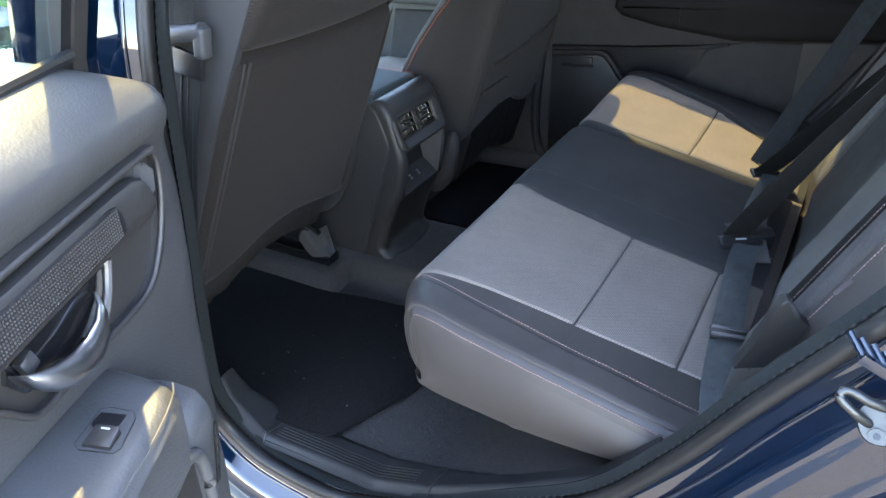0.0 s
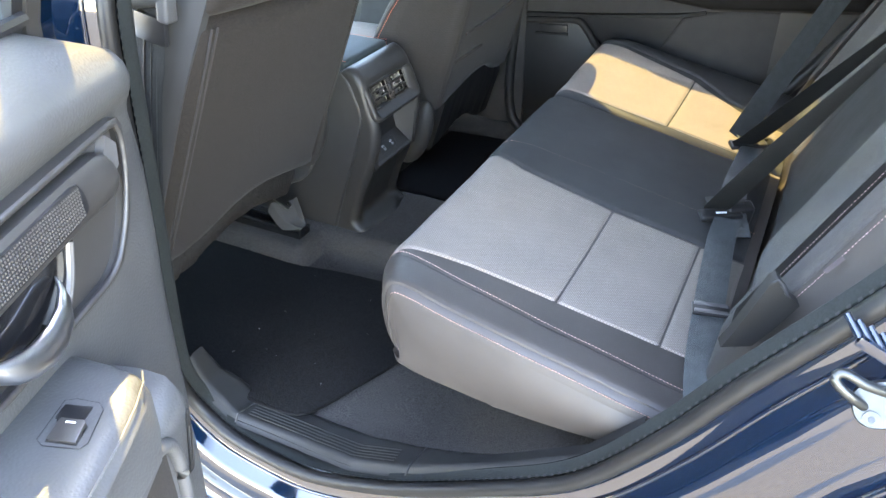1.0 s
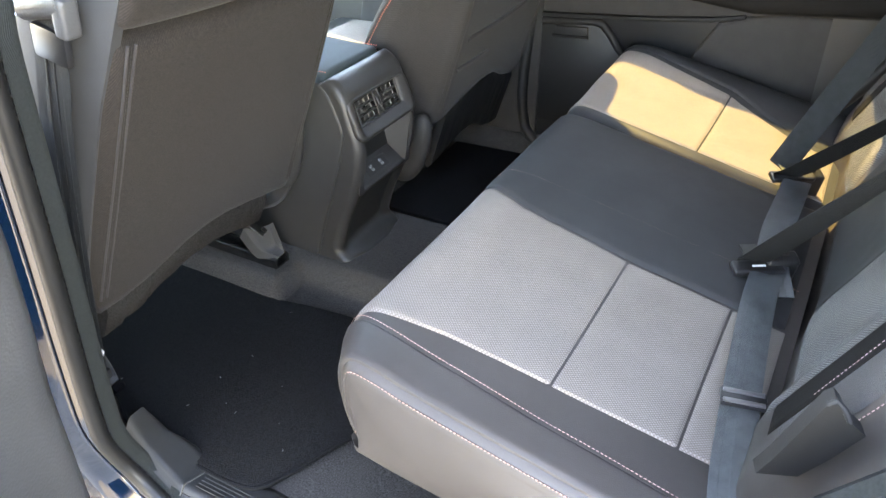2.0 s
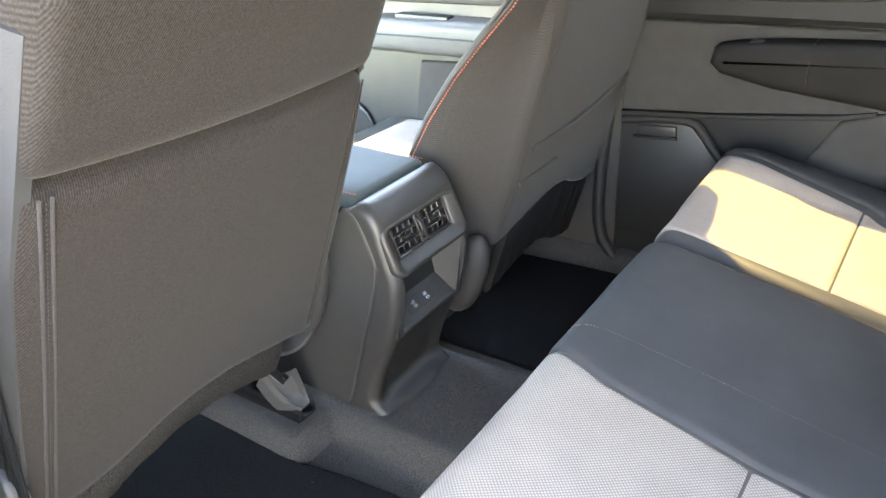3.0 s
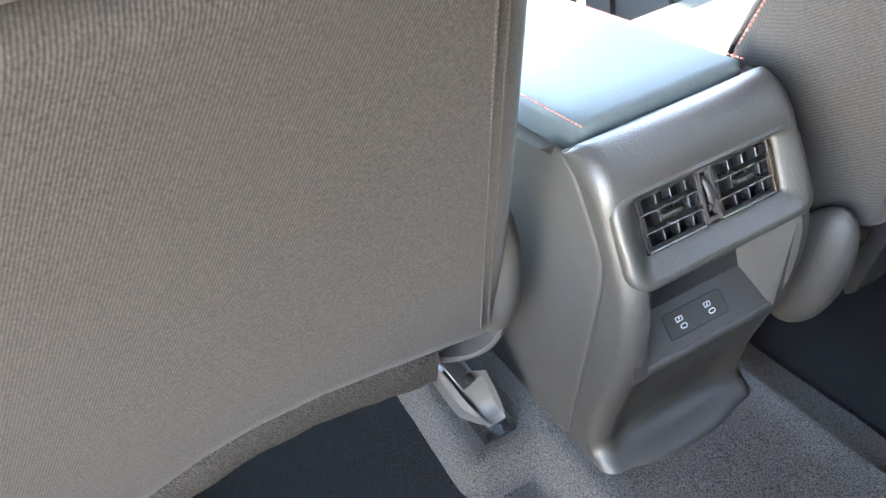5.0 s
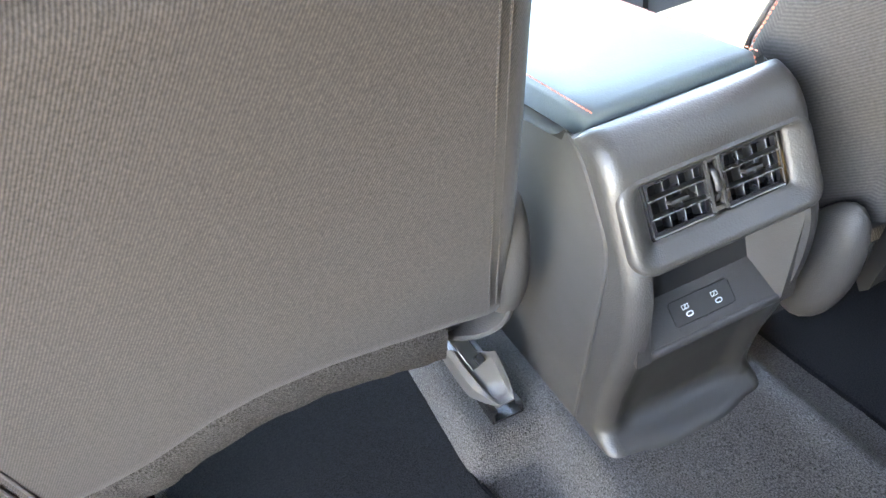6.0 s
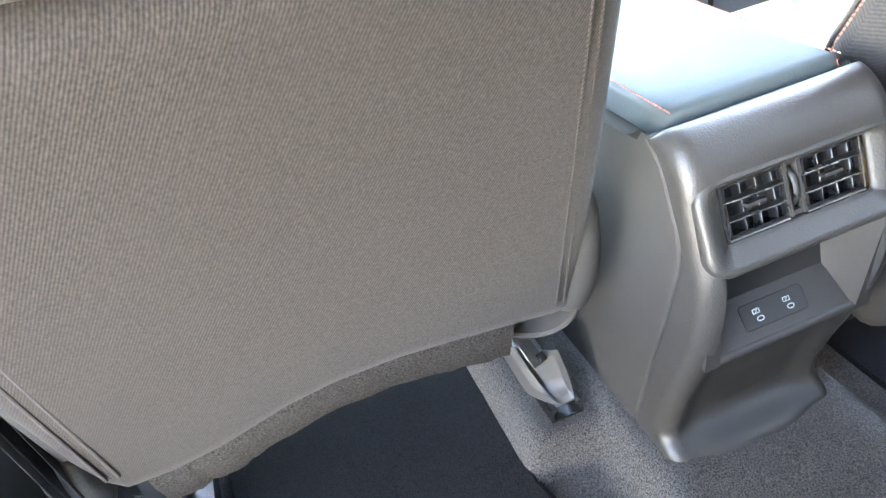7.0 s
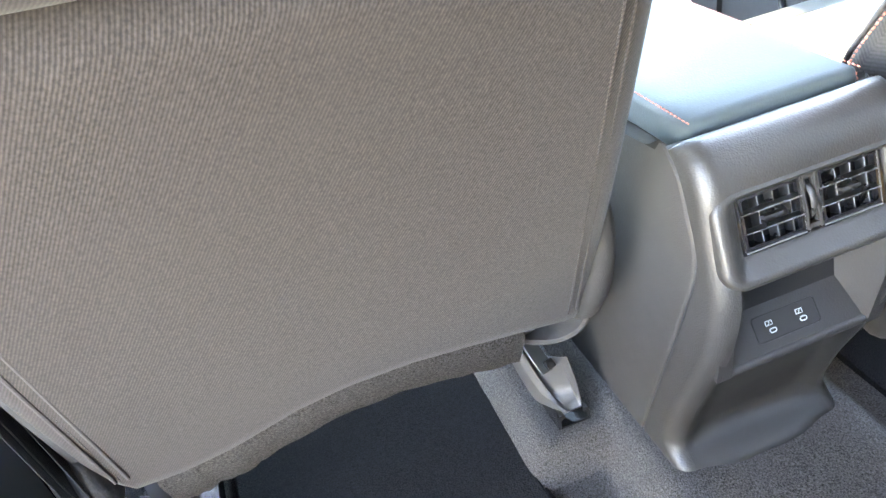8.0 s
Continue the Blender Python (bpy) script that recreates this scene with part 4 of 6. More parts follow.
def cheek(rear, front, sg, r, n=7):
    """A side piece between a front line and a rear outline; its rear edge is rounded over to the inner face."""
    rings = []
    for (fx_, fz), (qx, qz) in zip(front, rear):
        d = Vector((qx - fx_, 0, qz - fz))
        k = min(r, 0.8 * d.length)
        d.normalize()
        f, q = Vector((fx_, 0, fz)), Vector((qx, 0, qz))
        run = [(f, INNER - 0.004), (f, HALF - 0.0016), (f + d * 0.0012, HALF)]
        run += [(q - d * k * (1 - math.sin(math.pi / 2 * j / n)), HALF - k * (1 - math.cos(math.pi / 2 * j / n))) for j in range(n + 1)] + [(q, INNER - 0.0004)]
        rings.append([p + Vector((0, sg * y, 0)) for p, y in run])
    return loft(rings)


shroud = smooth_profile(cap_line + rear_line, 90)
gap_pts = smooth_profile(gap_line, 90)
fwd = [(x - 0.0022, z) for x, z in gap_pts]
for sg in (-1, 1):
    part("rear_cheek", cheek(shroud, gap_pts, sg, 0.020), CONSOLE, console, "grained charcoal side of the rear shroud")
    rings = []
    for x, z in fwd:
        v = (z - 0.436) / 0.422
        run = [(x - 0.001, HALF - 0.0025, z), (x - 0.003, HALF - 0.0006, z), (x - 0.006, HALF, z)] + [(x + (a - x) * k, HALF, 0.432 + (top - 0.432) * v) for a, top, k in ((min(-0.030, x - 0.012), 0.848, 0.6), (-0.085, 0.842, 1), (-0.40, 0.826, 1), (-0.70, 0.79, 1))]
        rings.append([Vector((a, sg * b, c)) for a, b, c in run + [(-0.70, 0.080, run[-1][2] - 0.04), (x - 0.001, 0.080, z - 0.04)]])
    part("side_panel", loft(rings), CONSOLE_SIDE, console, "charcoal plastic side panel")
    part("panel_gap", tube([Vector((x - 0.0010, sg * (HALF - 0.0016), z)) for x, z in gap_pts], 0.0014, 6), PLASTIC_DARK, console, "dark shut line between side panels")
part("top_cap", loft([[Vector((x, y, z)) for x, z in smooth_profile(cap_line, 30) + [(0.044, 0.815), (0.003, 0.80)]] for y in np.linspace(-INNER, INNER, 9)]), CONSOLE, console, "grained soft black cap behind the lid")
core = [(0.0, 0.80), (0.03, 0.78), (0.012, 0.74), (0.010, 0.66), (-0.01, 0.60), (-0.06, 0.45), (-0.70, 0.43), (-0.70, 0.80)]
part("core", ribs_across(core, -0.094, 0.094, 0.002, 2), PLASTIC_DARK, console)
part("bin_rim", ribs_across([(0.0015, 0.860), (-0.008, 0.851), (-0.024, 0.840), (-0.060, 0.822), (-0.36, 0.800), (-0.36, 0.828), (-0.03, 0.842), (-0.008, 0.854)], -0.1075, 0.1075, 0.012, 5), SEAT_SIDE, console, "dark rim of the storage bin under the lid")

# the vent panel leans back: an origin, its up and its outward ways
V0 = Vector((0.0665, 0, 0.788))
VU = Vector((-0.335, 0, 0.942)).normalized()
VN = Vector((0.942, 0, 0.335)).normalized()
VM = Matrix(((0, VU.x, VN.x, V0.x), (1, VU.y, VN.y, V0.y), (0, VU.z, VN.z, V0.z), (0, 0, 0, 1)))   # local x: across, y: up, z: out


def bezel(w, h, d, hole_w, hole_h, r, mid=0.0, dish=0.001):
    """A plate with a rounded outer edge round an opening; local x, y, z."""
    def ring(a, b, z, rr):
        pts = []
        for cx, cy, s in ((1, 1, 0), (-1, 1, 1), (-1, -1, 2), (1, -1, 3)):
            for k in range(5):
                t = math.pi / 2 * (s + k / 4)
                pts.append(Vector((mid + cx * (a - rr) + rr * math.cos(t), cy * (b - rr) + rr * math.sin(t), z)))
        return pts
    return [ring(w, h, -d, r), ring(w, h, -0.004, r), ring(w - 0.0012, h - 0.0012, -0.001, r), ring(w - 0.004, h - 0.004, 0, r), ring(hole_w + 0.005, hole_h + 0.004, -dish, 0.004),
            ring(hole_w + 0.001, hole_h + 0.001, -dish - 0.002, 0.003), ring(hole_w, hole_h, -dish - 0.02, 0.003)]


surround = []
for hw, hh, uc, n_, r in ((0.094, 0.040, 0.002, -0.042, 0.016), (0.1005, 0.0445, 0.002, -0.022, 0.020), (0.1035, 0.0452, 0.002, -0.011, 0.021), (0.1036, 0.0450, 0.002, -0.0065, 0.021),
                          (0.1024, 0.0440, 0.002, -0.0028, 0.020), (0.0998, 0.0417, 0.002, -0.0004, 0.018), (0.0955, 0.0388, 0.002, 0.0008, 0.016), (0.0905, 0.0360, 0.003, -0.0004, 0.014),
                          (0.0800, 0.0300, 0.0085, -0.0065, 0.007), (0.0770, 0.0277, 0.0105, -0.0088, 0.004), (0.0760, 0.0268, 0.0110, -0.011, 0.003), (0.0752, 0.0262, 0.0115, -0.030, 0.003)):
    ring = []
    for cx, cy, q in ((1, 1, 0), (-1, 1, 1), (-1, -1, 2), (1, -1, 3)):
        for k in range(8):
            t = math.pi / 2 * (q + k / 7)
            u = uc + cy * (hh - r) + r * math.sin(t)
            ring.append(VM @ Vector((cx * (hw - r) + r * math.cos(t), u, n_ + (0.0035 * ease(0.0, 0.04, -u) if n_ > -0.005 and hw > 0.085 else 0.0))))
    surround.append(ring)
vent_panel = part("vent_panel", loft(surround, caps=False), CONSOLE, console, "dark plastic surround of the rear vents")
VV = VM @ Matrix.Translation((-0.0025, 0.0115, -0.0085))
part("vent_backing", rbox((0.152, 0.054, 0.003), 0.0, 1, VV @ pose(0.002, 0, -0.024)), VENT_BLACK, vent_panel)
for mid in (-0.0400, 0.0400):
    bm = loft(bezel(0.0318, 0.0252, 0.020, 0.0306, 0.0240, 0.003, mid), caps=False)
    bm.transform(VV)
    vent = part("vent", bm, GLOSS_BLACK, vent_panel, "black air vent with crossed blades")
    for y in (-0.0085, 0.0085):
        part("blade", rbox((0.0612, 0.0011, 0.008), 0.0004, 2, VV @ pose(mid, y, -0.0030, 18, 0, 0)), BLADE, vent)
        # thin pale tubes draw the glint on the dark blades' front edges
        part("blade_edge", tube([VV @ Vector((mid + w, y - 0.0003, 0.0012)) for w in (-0.0306, 0.0, 0.0306)], 0.00060, 6), EDGE_HIGHLIGHT, vent)
    for k in range(4):
        part("vane_edge", tube([VV @ Vector((mid - 0.0232 + 0.0160 * k, h, -0.0079)) for h in (-0.0240, 0.0, 0.0240)], 0.00075, 6), EDGE_HIGHLIGHT, vent)
        part("vane", rbox((0.0011, 0.0485, 0.010), 0.0004, 2, VV @ pose(mid - 0.0240 + 0.0160 * k, 0, -0.0130, 0, 12, 0)), BLADE, vent)
    part("vent_tab", rbox((0.020, 0.0036, 0.008), 0.0012, 2, VV @ pose(mid, 0.0, -0.0015)), CONSOLE_LOW, vent, "satin slider tab")
    part("lower_rim", tube([VV @ Vector((mid + w, -0.0256, 0.0004)) for w in np.linspace(-0.0305, 0.0305, 8)], 0.0009, 8), EDGE_HIGHLIGHT, vent, "lower rim with a painted highlight")
    part("upper_rim", tube([VV @ Vector((mid + w, 0.0250, -0.0002)) for w in np.linspace(-0.0305, 0.0305, 8)], 0.0006, 8), EDGE_HIGHLIGHT, vent)
    for w in (-0.0312, 0.0312):
        part("side_rim", tube([VV @ Vector((mid + w, y, 0.0)) for y in np.linspace(-0.024, 0.024, 6)], 0.0007, 6), BLADE, vent)
part("thumbwheel", tube([VV @ Vector((0, 0.0170 * math.cos(a), -0.0115 + 0.0140 * math.sin(a))) for a in np.linspace(0.15, math.pi - 0.15, 14)], 0.0030, 10, squash=0.7), CONSOLE_LOW, vent_panel, "vent thumbwheel")
part("wheel_bridge", rbox((0.016, 0.050, 0.006), 0.001, 1, VV @ pose(0, 0, -0.013)), VENT_BLACK, vent_panel)
for w in (-0.0064, 0.0064):
    part("wheel_frame", rbox((0.0028, 0.050, 0.008), 0.0008, 2, VV @ pose(w, 0, -0.003)), CONSOLE, vent_panel)
for w in (-0.0222, 0.0232):
    part("wheel_frame", rbox((0.0128, 0.0045, 0.007), 0.0008, 2, VV @ pose(0, w, -0.0035)), CONSOLE, vent_panel)

# shelf with the two sockets
SU = Vector((-0.62, 0, 0.785)).normalized()
SN = Vector((0.785, 0, 0.62)).normalized()
SH = Vector((0.044, 0, 0.650))
SM = Matrix(((0, SU.x, SN.x, SH.x), (1, SU.y, SN.y, SH.y), (0, SU.z, SN.z, SH.z), (0, 0, 0, 1)))
bm = loft([[SM @ Vector((a, u, n)) for a, u in ((-0.078, -0.022), (0.078, -0.022), (0.076, -0.012), (0.0615, 0.030), (-0.0615, 0.030), (-0.076, -0.012))] for n in (-0.012, 0.0)])
shelf = part("socket_shelf", bm, CONSOLE, console, "sloping shelf for the sockets")
rings = []
for w in np.linspace(-0.088, 0.088, 44):
    e = math.sqrt(max(0.0, 1 - max(0.0, (abs(w) - 0.080) / 0.008) ** 2))
    rings.append([SM @ Vector((w, -0.0240 + e * 0.0058 * math.cos(t), -0.0045 + e * 0.0062 * math.sin(t))) for t in (2 * math.pi * k / 14 for k in range(14))])
part("shelf_lip", loft(rings), CONSOLE, shelf, "rounded front lip of the shelf")
part("shelf_wall", rbox((0.012, 0.172, 0.110), 0.002, 1, pose(0.012, 0, 0.716, 0, -12, 0)), CONSOLE_LOW, console)
for sg in (-1, 1):
    low0, low1 = SM @ Vector((sg * 0.0785, -0.030, -0.002)), SM @ Vector((sg * 0.0600, 0.034, -0.002))
    top0, top1 = Vector((0.0745, sg * 0.0885, 0.748)), Vector((0.010, sg * 0.066, 0.756))
    rings = []
    for k in range(7):
        p, q = low0.lerp(low1, k / 6), top0.lerp(top1, k / 6)
        rings.append([p, p.lerp(q, 0.33), p.lerp(q, 0.67), q, Vector((q.x, sg * 0.096, q.z)), Vector((p.x, sg * 0.096, p.z))])
    part("recess_side", loft(rings), CONSOLE, console, "slanted side of the recess")
plate_line = []
for cx, cy, q in ((1, 1, 0), (-1, 1, 1), (-1, -1, 2), (1, -1, 3)):
    for k in range(5):
        t = math.pi / 2 * (q + k / 4)
        plate_line.append(Vector((-0.0045 + cx * 0.0325 + 0.0035 * math.cos(t), 0.0025 + cy * 0.0092 + 0.0035 * math.sin(t), 0)))
plate = part("socket_plate", loft([[SM @ (p + Vector((0, 0, n))) for p in plate_line] for n in (-0.004, 0.0005)]), CONSOLE_LOW, shelf, "flush black socket plate")
part("plate_gap", tube([SM @ (p + Vector((0, 0, 0.0003))) for p in plate_line], 0.0007, 6, closed=True, up=SN), VENT_BLACK, shelf)
for x in (-0.0225, 0.0125):
    rim = [SM @ Vector((x + 0.0012 + 0.0036 * math.copysign(abs(math.cos(a)) ** 0.7, math.cos(a)), -0.0018 + 0.0021 * math.sin(a), 0.0009)) for a in np.linspace(0, 2 * math.pi, 25)[:-1]]
    part("socket_rim", tube(rim, 0.00055, 6, closed=True, up=SN), PRINT_GREY, plate, "white printed outline round the socket")
    part("socket", rbox((0.0054, 0.0018, 0.002), 0.0008, 2, SM @ pose(x + 0.0012, -0.0018, 0.0002)), VENT_BLACK, plate)
    c0 = (x - 0.0010, 0.0062)
    box_line = [SM @ Vector((c0[0] + a, c0[1] + b, 0.0009)) for a, b in ((-0.0036, -0.0021), (0.0036, -0.0021), (0.0036, 0.0021), (-0.0036, 0.0021))]
    bm = tube([box_line[0].lerp(box_line[1], k / 3) for k in range(4)] + [box_line[1].lerp(box_line[2], k / 2) for k in range(1, 3)] + [box_line[2].lerp(box_line[3], k / 3) for k in range(1, 4)] + [box_line[3].lerp(box_line[0], k / 2) for k in range(1, 3)], 0.0004, 5, up=SN)
    part("charge_mark", bm, PRINT_GREY, plate, "white printed charging mark")
    bolt = [SM @ Vector((c0[0] + a, c0[1] + b, 0.0009)) for a, b in ((0.0012, 0.0014), (-0.0006, 0.0002), (0.0006, -0.0002), (-0.0012, -0.0014))]
    part("charge_bolt", tube(bolt, 0.0004, 5, up=SN), PRINT_GREY, plate)
face = [(x, z) for x, z in shroud if z < 0.636]
rings = []
for y in np.linspace(-0.0895, 0.0895, 41):
    dip = 0.009 * (1 - ease(0.058, 0.0885, abs(y)))
    rings.append([Vector((x - dip * ease(0.466, 0.49, z) + 0.014 * (1 - ease(0.462, 0.476, z)) * (1 - ease(0.03, 0.0885, abs(y))), y, z)) for x, z in face] + [Vector((-0.05, y, 0.436)), Vector((-0.03, y, 0.60)), Vector((0.02, y, 0.634))])
# a darker plastic carries the shade of this overhanging face
part("lower_panel", loft(rings), CONSOLE_LOW, console, "lower panel, darkened as if shaded, running out into a flared foot")

# armrest lid
rings = []
for x, ins in ((-0.0015, 0.012), (-0.002, 0.007), (-0.0045, 0.003), (-0.010, 0.0), (-0.05, 0.0), (-0.15, -0.002), (-0.28, -0.002), (-0.335, 0.002), (-0.345, 0.010), (-0.348, 0.018)):
    ring = []
    for k in range(48):
        a = 2 * math.pi * k / 48
        c, s = math.cos(a), math.sin(a)
        ring.append(Vector((x, (0.0915 - ins) * math.copysign(abs(c) ** 0.28, c), 0.856 + (0.0185 - ins * 0.7) * math.copysign(abs(s) ** 0.30, s) + 0.002 * (1 - (c * c)) * (s > 0))))
    rings.append(ring)
lid = part("armrest_lid", loft(rings), LID_HIDE_SKY, console, "padded black leatherette armrest lid with orange stitching")
for sg in (-1, 1):
    line = [Vector((-0.004 - 0.33 * k / 50, sg * 0.0880, 0.8738)) for k in range(51)]
    part("stitching", dashes(line, [Vector((0, 0, 1))] * 51, 0.0058, 0.0046, 0.0010), THREAD_RED, lid, "orange stitching along the lid")
line = [Vector((-0.003, 0.0895 - 0.004 * abs(k - 4) / 4, 0.868 - 0.0030 * k)) for k in range(9)]
part("stitching", dashes(line, [Vector((0.7, 0.7, 0))] * 9, 0.0052, 0.0040, 0.0009), THREAD_RED, lid)


# ---- open rear door on the near side ----
DA, DN = Vector((0.304, -0.952, 0)).normalized(), Vector((0.952, 0.304, 0)).normalized()


def dp(a, n, z):
    """A place on the open door: a along it, n inwards from its trim, z up."""
    return DA * (a + 0.047) + DN * (n + 0.006) + Vector((0, 0, z - 0.012))


DOOR_M = Matrix(((DA.x, DN.x, 0, DA.x * 0.047 + DN.x * 0.006), (DA.y, DN.y, 0, DA.y * 0.047 + DN.y * 0.006), (0, 0, 1, -0.012), (0, 0, 0, 1)))
door = thing("rear_door", dp(0.80, -0.10, 0.60), "open rear car door with grey moulded trim and blue outer skin", "car door")


def trim_edge(z):
    """How far along the door its trim begins, by height."""
    return interp(z, [0.40, 0.527, 0.678, 0.852, 0.95, 1.043, 1.133, 1.193, 1.232, 1.25], [0.93, 0.896, 0.863, 0.864, 0.857, 0.854, 0.867, 0.897, 0.975, 1.0])


def trim_depth(z):
    """Section of the trim: an overhanging shoulder above, a plain field below."""
    return interp(z, [0.40, 0.70, 0.90, 1.00, 1.118, 1.136, 1.148, 1.163, 1.180, 1.196, 1.212, 1.226, 1.236], [-0.045, -0.040, -0.034, -0.030, -0.025, -0.018, -0.008, -0.001, 0.001, -0.006, -0.024, -0.046, -0.064])


rings = []
for z in list(np.linspace(0.40, 1.10, 30)) + list(np.linspace(1.115, 1.236, 18)):
    e = trim_edge(z)
    ring = []
    for da, dn in ((0.0, -0.085), (0.0, -0.045), (0.004, -0.025), (0.012, -0.010), (0.028, -0.002), (0.05, 0.0), (0.10, 0.0), (0.20, 0), (0.35, 0), (0.55, 0), (0.85, 0), (0.88, -0.085)):
        ring.append(dp(e + da, trim_depth(z) + dn, z))
    rings.append(ring)
trim = part("trim_panel", loft(rings[29:]), DOOR_SKIN, door, "grey soft-grained upper door trim")
part("lower_trim", loft(rings[:30]), DOOR_LOW, door, "darker moulded lower door trim")
def dq(a, n, z):
    return dp(a, n + 0.008, z)


def outline_at(points, n):
    return [dq(a, n, z) for a, z in points]


# handle recess ringed by a satin rim, with a lobe below for the handle
RIM = [(1.62, 1.100), (1.30, 1.117), (1.10, 1.127), (0.99, 1.133), (0.955, 1.134), (0.943, 1.126), (0.944, 1.10), (0.951, 1.073), (0.966, 1.040), (0.988, 1.010), (1.004, 0.997), (1.03, 0.990),
       (1.10, 0.987), (1.17, 0.984), (1.198, 0.984), (1.212, 0.992), (1.235, 1.018), (1.255, 1.030), (1.30, 1.031), (1.62, 1.018)]
rim_line = spline([(a, z, 0) for a, z in RIM], 110)
rim_pts = [(p.x, p.y) for p in rim_line]
rec = outline_at(rim_pts, -0.026)
part("recess_panel", loft([[p - DN * 0.02 for p in rec], rec]), PLASTIC, trim, "dark grey recessed panel")
part("bezel_rim", tube(outline_at(rim_pts, -0.015), 0.0036, 10, up=tuple(DN)), PLASTIC, trim, "satin grey rim round the handle recess")
part("bezel_wall", loft([[dq(a, -0.027, z), dq(a, -0.012, z), dq(a - 0.006, -0.014, z + (0.004 if z > 1.06 else -0.004)), dq(a - 0.004, -0.027, z + (0.004 if z > 1.06 else -0.004))] for a, z in rim_pts]), PLASTIC, trim)
# pull bar with the mesh strip on its face
bar = [(1.60, 1.012, 1.090), (1.30, 1.046, 1.106), (1.20, 1.056, 1.110), (1.10, 1.064, 1.116), (1.03, 1.069, 1.1195), (1.00, 1.069, 1.1195), (0.985, 1.070, 1.117), (0.977, 1.073, 1.108), (0.973, 1.078, 1.098)]
part("pull_bar", loft([[dq(a, -0.028, lo), dq(a, -0.010, lo), dq(a, -0.007, lo + 0.004), dq(a, -0.006, (lo + hi) / 2), dq(a, -0.007, hi - 0.004), dq(a, -0.010, hi), dq(a, -0.028, hi)] for a, lo, hi in bar]), PLASTIC, trim, "dark plain pull bar")
part("bar_end", loft([outline_at(((0.950, 1.112), (0.954, 1.090), (0.972, 1.080), (0.976, 1.108), (0.964, 1.126)), n) for n in (-0.026, -0.0165)]), GREY_TRIM, trim, "pale end face of the pull bar")
mesh_pts = [(1.59, 1.080), (1.30, 1.098), (1.20, 1.103), (1.10, 1.110), (1.050, 1.114), (1.040, 1.112), (1.034, 1.100), (1.033, 1.084), (1.040, 1.079), (1.10, 1.073), (1.20, 1.065), (1.30, 1.056), (1.59, 1.024)]
grille = part("speaker_grille", loft([outline_at(mesh_pts, -0.010), outline_at(mesh_pts, -0.0045), [p.lerp(dq(1.25, -0.004, 1.08), 0.012) for p in outline_at(mesh_pts, -0.004)]]), PLASTIC_DARK, trim, "fine dark perforated mesh strip")
bm = bmesh.new()
for i in range(100):
    for j in range(9):
        a, v = 1.042 + 0.0036 * i, 0.08 + 0.84 * j / 8
        if a > 1.40:
            continue
        zt, zb = interp(a, [1.04, 1.10, 1.2, 1.3, 1.59], [1.112, 1.110, 1.103, 1.098, 1.080]), interp(a, [1.04, 1.10, 1.2, 1.3, 1.59], [1.079, 1.073, 1.065, 1.056, 1.024])
        c = dq(a, -0.0040, zb + (zt - zb) * v)
        vs = [bm.verts.new(c + DA * da + Vector((0, 0, dz))) for da, dz in ((-0.0012, -0.0014), (0.0012, -0.0014), (0.0012, 0.0014), (-0.0012, 0.0014))]
        tip = bm.verts.new(c + DN * 0.0011)
        for k in range(4):
            bm.faces.new((vs[k], vs[(k + 1) % 4], tip))
tagged(part("mesh_knobs", bm, PLASTIC, grille), kind="stuff")
# chrome inner handle in a dark cup
cup = [(1.062, 1.058), (1.11, 1.056), (1.17, 1.052), (1.21, 1.046), (1.216, 1.030), (1.20, 1.008), (1.16, 0.996), (1.12, 0.998), (1.09, 1.012), (1.068, 1.036)]
part("handle_cup", loft([outline_at(cup, -0.030), outline_at(cup, -0.021), [p.lerp(dq(1.14, -0.0215, 1.03), 0.06) for p in outline_at(cup, -0.0195)]]), GLOSS_BLACK, trim, "black handle cup")
rings = []
for a, z, n, h, w in ((1.088, 1.040, -0.016, 0.004, 0.002), (1.098, 1.030, -0.006, 0.008, 0.005), (1.112, 1.019, 0.000, 0.012, 0.007), (1.132, 1.011, 0.003, 0.015, 0.008), (1.155, 1.009, 0.004, 0.017, 0.008), (1.178, 1.014, 0.004, 0.017, 0.008), (1.196, 1.021, 0.002, 0.016, 0.007), (1.207, 1.028, -0.002, 0.013, 0.005), (1.212, 1.032, -0.014, 0.010, 0.004)):
    rings.append([dq(a + 0.4 * h * math.sin(t), n + w * math.cos(t), z + h * math.sin(t)) for t in (2 * math.pi * k / 16 for k in range(16))])
part("door_handle", loft(rings), CHROME, door, "curved satin chrome inner door handle")
part("handle_pivot", rbox((0.018, 0.010, 0.020), 0.003, 2, DOOR_M @ pose(1.196, -0.005, 1.040, 0, 20, 0)), CHROME, door)
part("handle_rim", tube(spline(outline_at(((1.056, 1.060), (1.060, 1.048), (1.070, 1.025), (1.085, 1.005), (1.102, 0.992)), -0.019), 20), 0.0045, 8), GREY_TRIM, trim, "satin rim round the handle cup")
# armrest with window switch
rings = []
